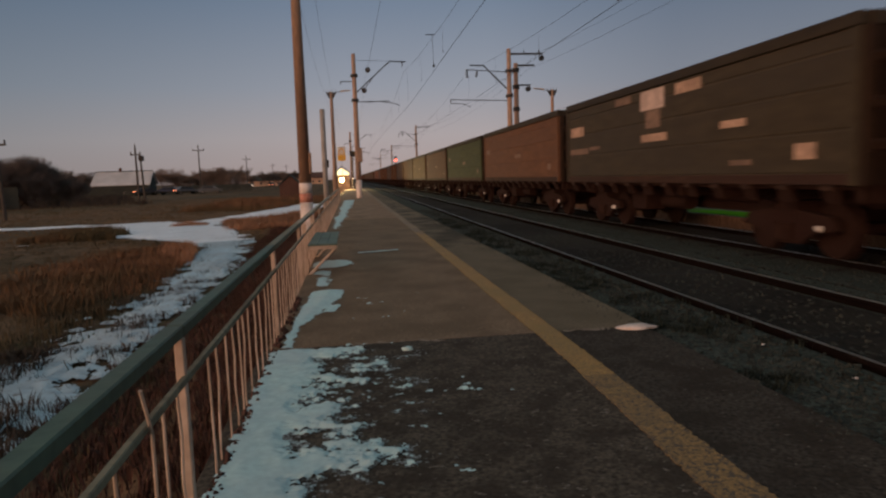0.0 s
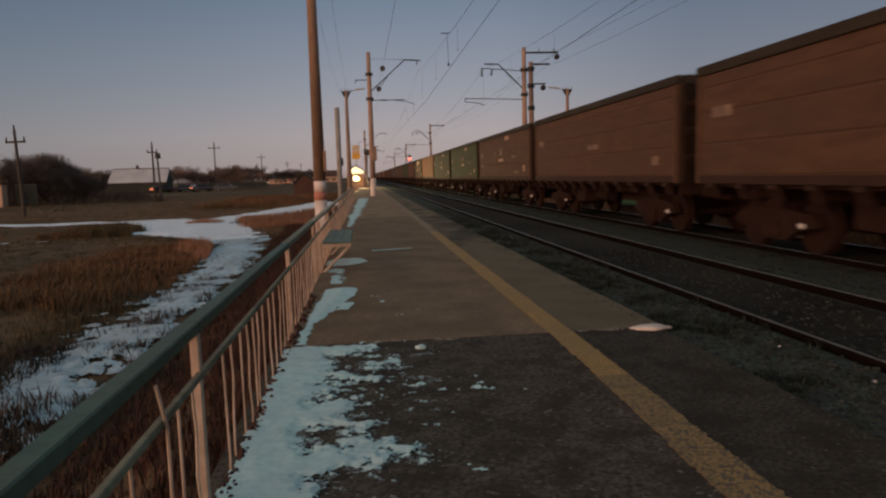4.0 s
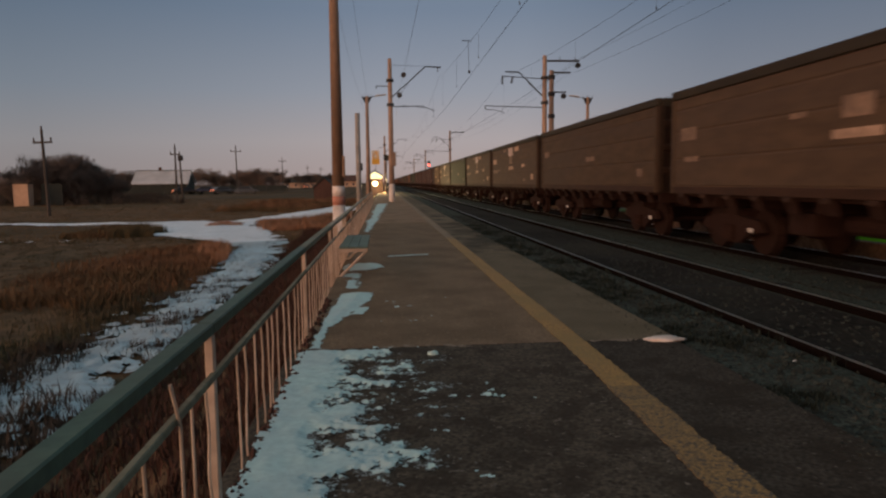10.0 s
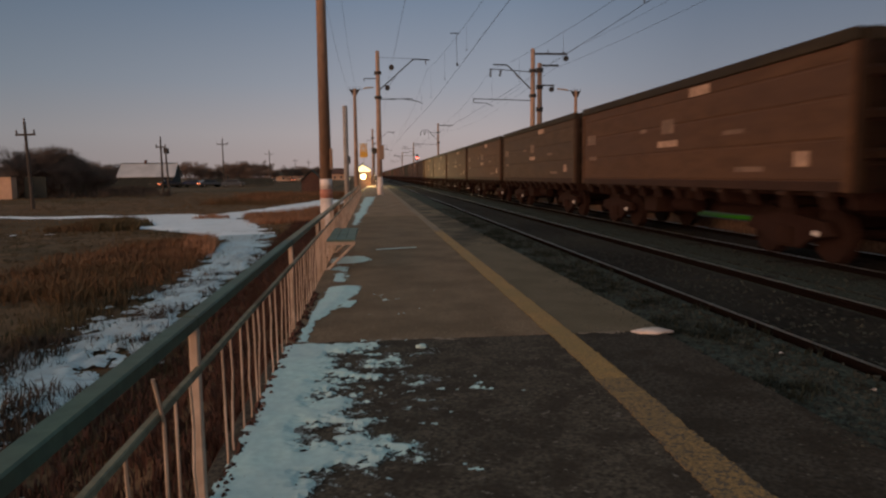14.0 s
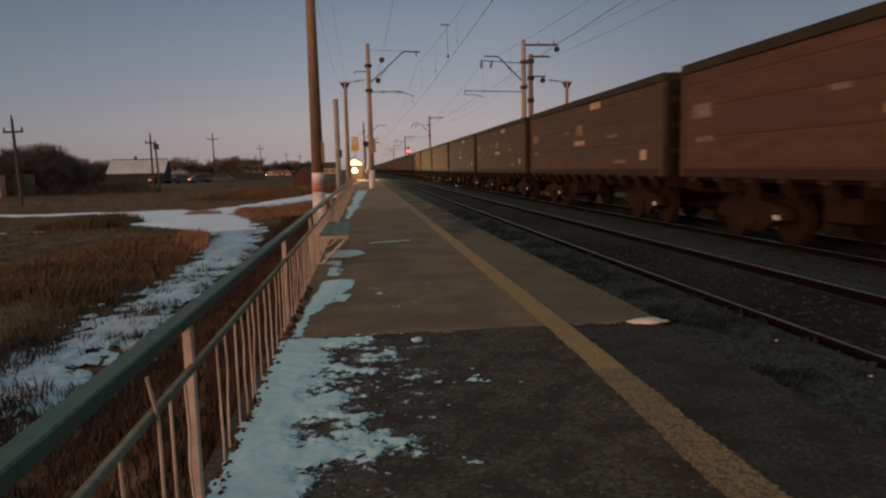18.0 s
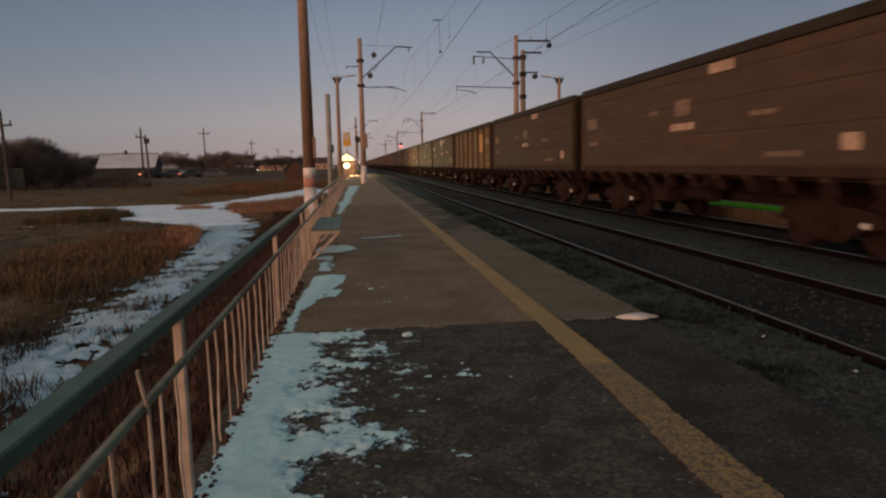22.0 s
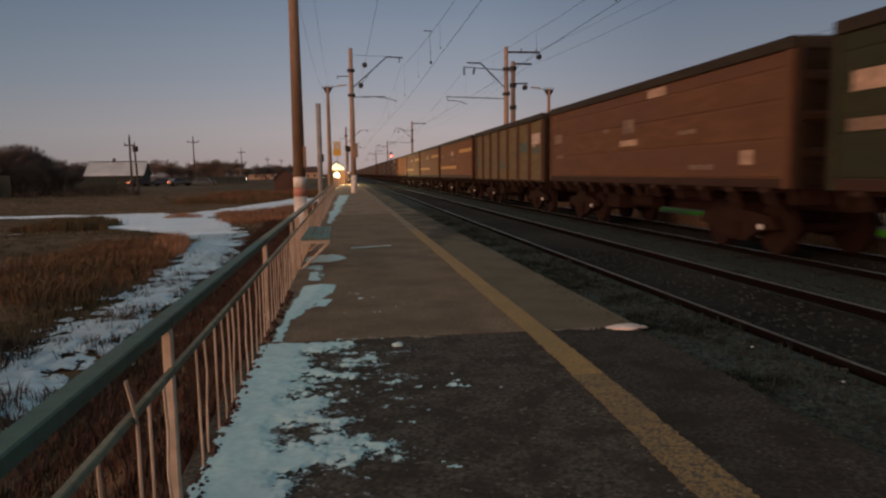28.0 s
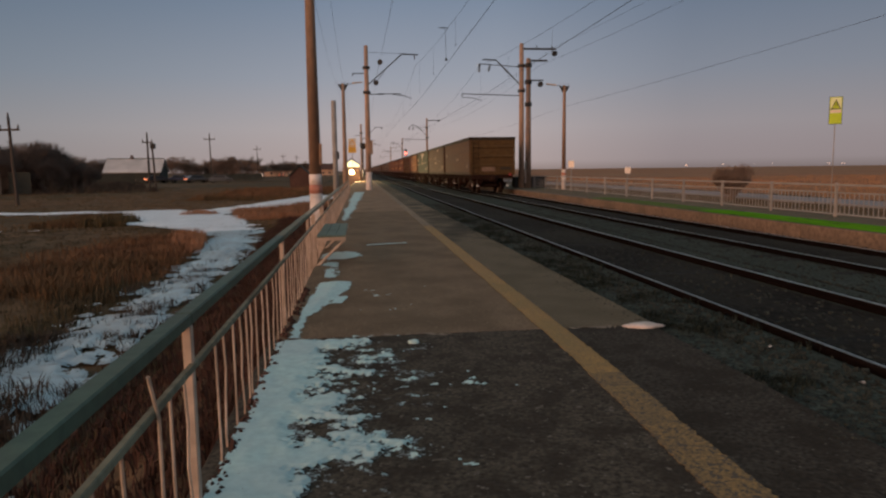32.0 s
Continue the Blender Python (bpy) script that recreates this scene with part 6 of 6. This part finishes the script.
spots += [(-57 + 2.7 * i, 112 + 4 * math.sin(i * 2), 1 + i % 2, 0.85 + 0.15 * math.sin(i * 1.7)) for i in range(4)]
spots += [(-62 + 5.6 * i + rnd.uniform(-1.5, 1.5), 175 + rnd.uniform(-8, 8), 1, rnd.uniform(0.7, 1.1)) for i in range(7)]
spots += [(-60 + 5.0 * i + rnd.uniform(-1, 1), 245 + rnd.uniform(-10, 10), i % 2, rnd.uniform(0.8, 1.15)) for i in range(9)]
spots += [(-150 + 9 * i + rnd.uniform(-3, 3), 190 + rnd.uniform(-10, 20), i % 2, rnd.uniform(0.8, 1.2)) for i in range(8)]
for x, y, k, s in spots:
    c = copy_thing(TREES[k], pose(x, y, ground_z(x, y), 0, 0, rnd.uniform(0, 360)))
    c.scale = (s, s, s)
    # Far trees take the twig colour that is lightened for haze
    if y > 160:
        for o in c.children:
            o.material_slots[0].link = "OBJECT"
            o.material_slots[0].material = M_HAZE_TWIGS
for k, (x, y, s) in enumerate(((27.3, 47.0, 0.66), (27.45, 47.3, 0.62), (27.15, 47.3, 0.60))):
    c = copy_thing(TREES[2], pose(x, y, ground_z(x, y), 0, 0, 50 * k))
    c.scale = (s, s, s * 1.4)
    tagged(c, "low leafless bush with dense twigs in the field", "bush")
    for o in c.children:
        o.material_slots[0].link = "OBJECT"
        o.material_slots[0].material = M_HAZE_TWIGS
for t0 in TREES:
    for o in (*t0.children_recursive, t0):
        bpy.data.objects.remove(o)


def car(x, y, rz, paint, rear, label):
    c = thing("car", label, "car", pose(x, y, ground_z(x, y), 0, 0, rz), group="cars on the village road")
    b = B()
    prism(b, [(-2.2, 0.35), (2.2, 0.35), (2.25, 0.75), (1.3, 0.92), (0.7, 1.42), (-1.2, 1.46), (-1.9, 0.98), (-2.25, 0.92)], 1, -0.85, 0.85)
    part("body", b, paint, c)
    for s in (-1, 1):
        part("window", prism(B(), [(-1.6, 0.97), (1.1, 0.95), (0.62, 1.36), (-1.12, 1.40)], 1, *sorted((s * 0.852, s * 0.86))), M_GLASS, c)
    for wx in (-1.4, 1.4):
        for s in (-1, 1):
            w = part("wheel", rod(B(), (wx, s * 0.72, 0.32), (wx, s * 0.88, 0.32), 0.32, seg=14), M_TYRE, c)
            part("rim", rod(B(), (wx, s * 0.881, 0.32), (wx, s * 0.889, 0.32), 0.19, seg=10), M_FENCE, w)
    lit = M_GLASS if rear is None else G_TAIL if rear else G_WHITE
    ex = -2.27 if rear else 2.26
    for s in (-0.62, 0.62):
        part("tail_light" if rear else "head_light", box(B(), ex - 0.03, ex + 0.03, s - 0.12, s + 0.12, 0.66, 0.84), lit, c, "unlit head light" if rear is None else "glowing red tail light" if rear else "glowing head light")
    return c


car(-40.0, 140, 35, M_CAR, True, "dark car with small lit tail lights")
car(-36.2, 143, 5, M_CARBLUE, None, "dark blue car parked by the village road")
car(-31.9, 138, 32, M_CARPALE, True, "silver car with lit tail lights on the road")
car(-27.2, 137, 8, M_CARPALE, None, "silver car parked by the village road")
car(-36.5, 220, 80, M_CAR, True, "far car with lit tail lights")
car(-34.1, 240, -88, M_CAR, False, "far car with shining head lights")
car(-29.4, 262, 86, M_CAR, True, "far car with lit tail lights")
car(-27.6, 275, -88, M_CAR, False, "far car with shining head lights")
solo("road", prism(B(), [(-300, 0.03), (-14, 0.03), (-14, 0.1), (-300, 0.1)], 1, 136, 142.5), M_ASPHALT_DARK, "narrow asphalt village road", "road", "structure")

# ---- right distance ----
sx, sy = lines([(36, 120, 20), (120, 500, 10), (500, 2700, 6)]), lines([(35, 160, 25), (160, 500, 10), (500, 3500, 8)])
tagged(new("stubble_field", pydata("stubble_field", [(x, y, ground_z(x, y) + 0.10) for y in sy for x in sx], [(j * len(sx) + i, j * len(sx) + i + 1, (j + 1) * len(sx) + i + 1, (j + 1) * len(sx) + i) for j in range(len(sy) - 1) for i in range(len(sx) - 1)], M_STUBBLE_FIELD, True)), "orange-brown stubble field reaching the horizon", "field", kind="structure")
ice = B()
prism(ice, [(29.8, -1.4), (34.2, -1.4), (34.2, -0.98), (29.8, -0.98)], 1, 20, 150)
solo("frozen_ditch", ice, M_WATER, "pale frozen ditch behind the far railing", "ice", "structure")
rl = random.Random(9)
tl = thing("town_lights", "row of tiny lights of a far town on the horizon", "lights", kind="stuff")
b = B()
for i in range(10):
    x, y = 900 + 900 * rl.random(), 1700 + 200 * rl.random()
    r = rl.uniform(0.9, 1.9)
    box(b, x, x + r * 1.6, y, y + 1, 3 + 5 * rl.random(), 8 + r)
part("lamp", b, G_FAR, tl)


def motions():
    """The train runs away from the camera at a steady 18.94 m/s."""
    for k, wg in enumerate(WAGONS):
        rear = lambda t: 24.75 + 18.94 * (t - 31.0) + PITCH * k + PITCH / 2
        walk(wg, [(t, pose(C2, rear(t), RAIL2_Z)) for t in (0.0, 8.0, 16.0, 24.0, 32.0)])


motions()
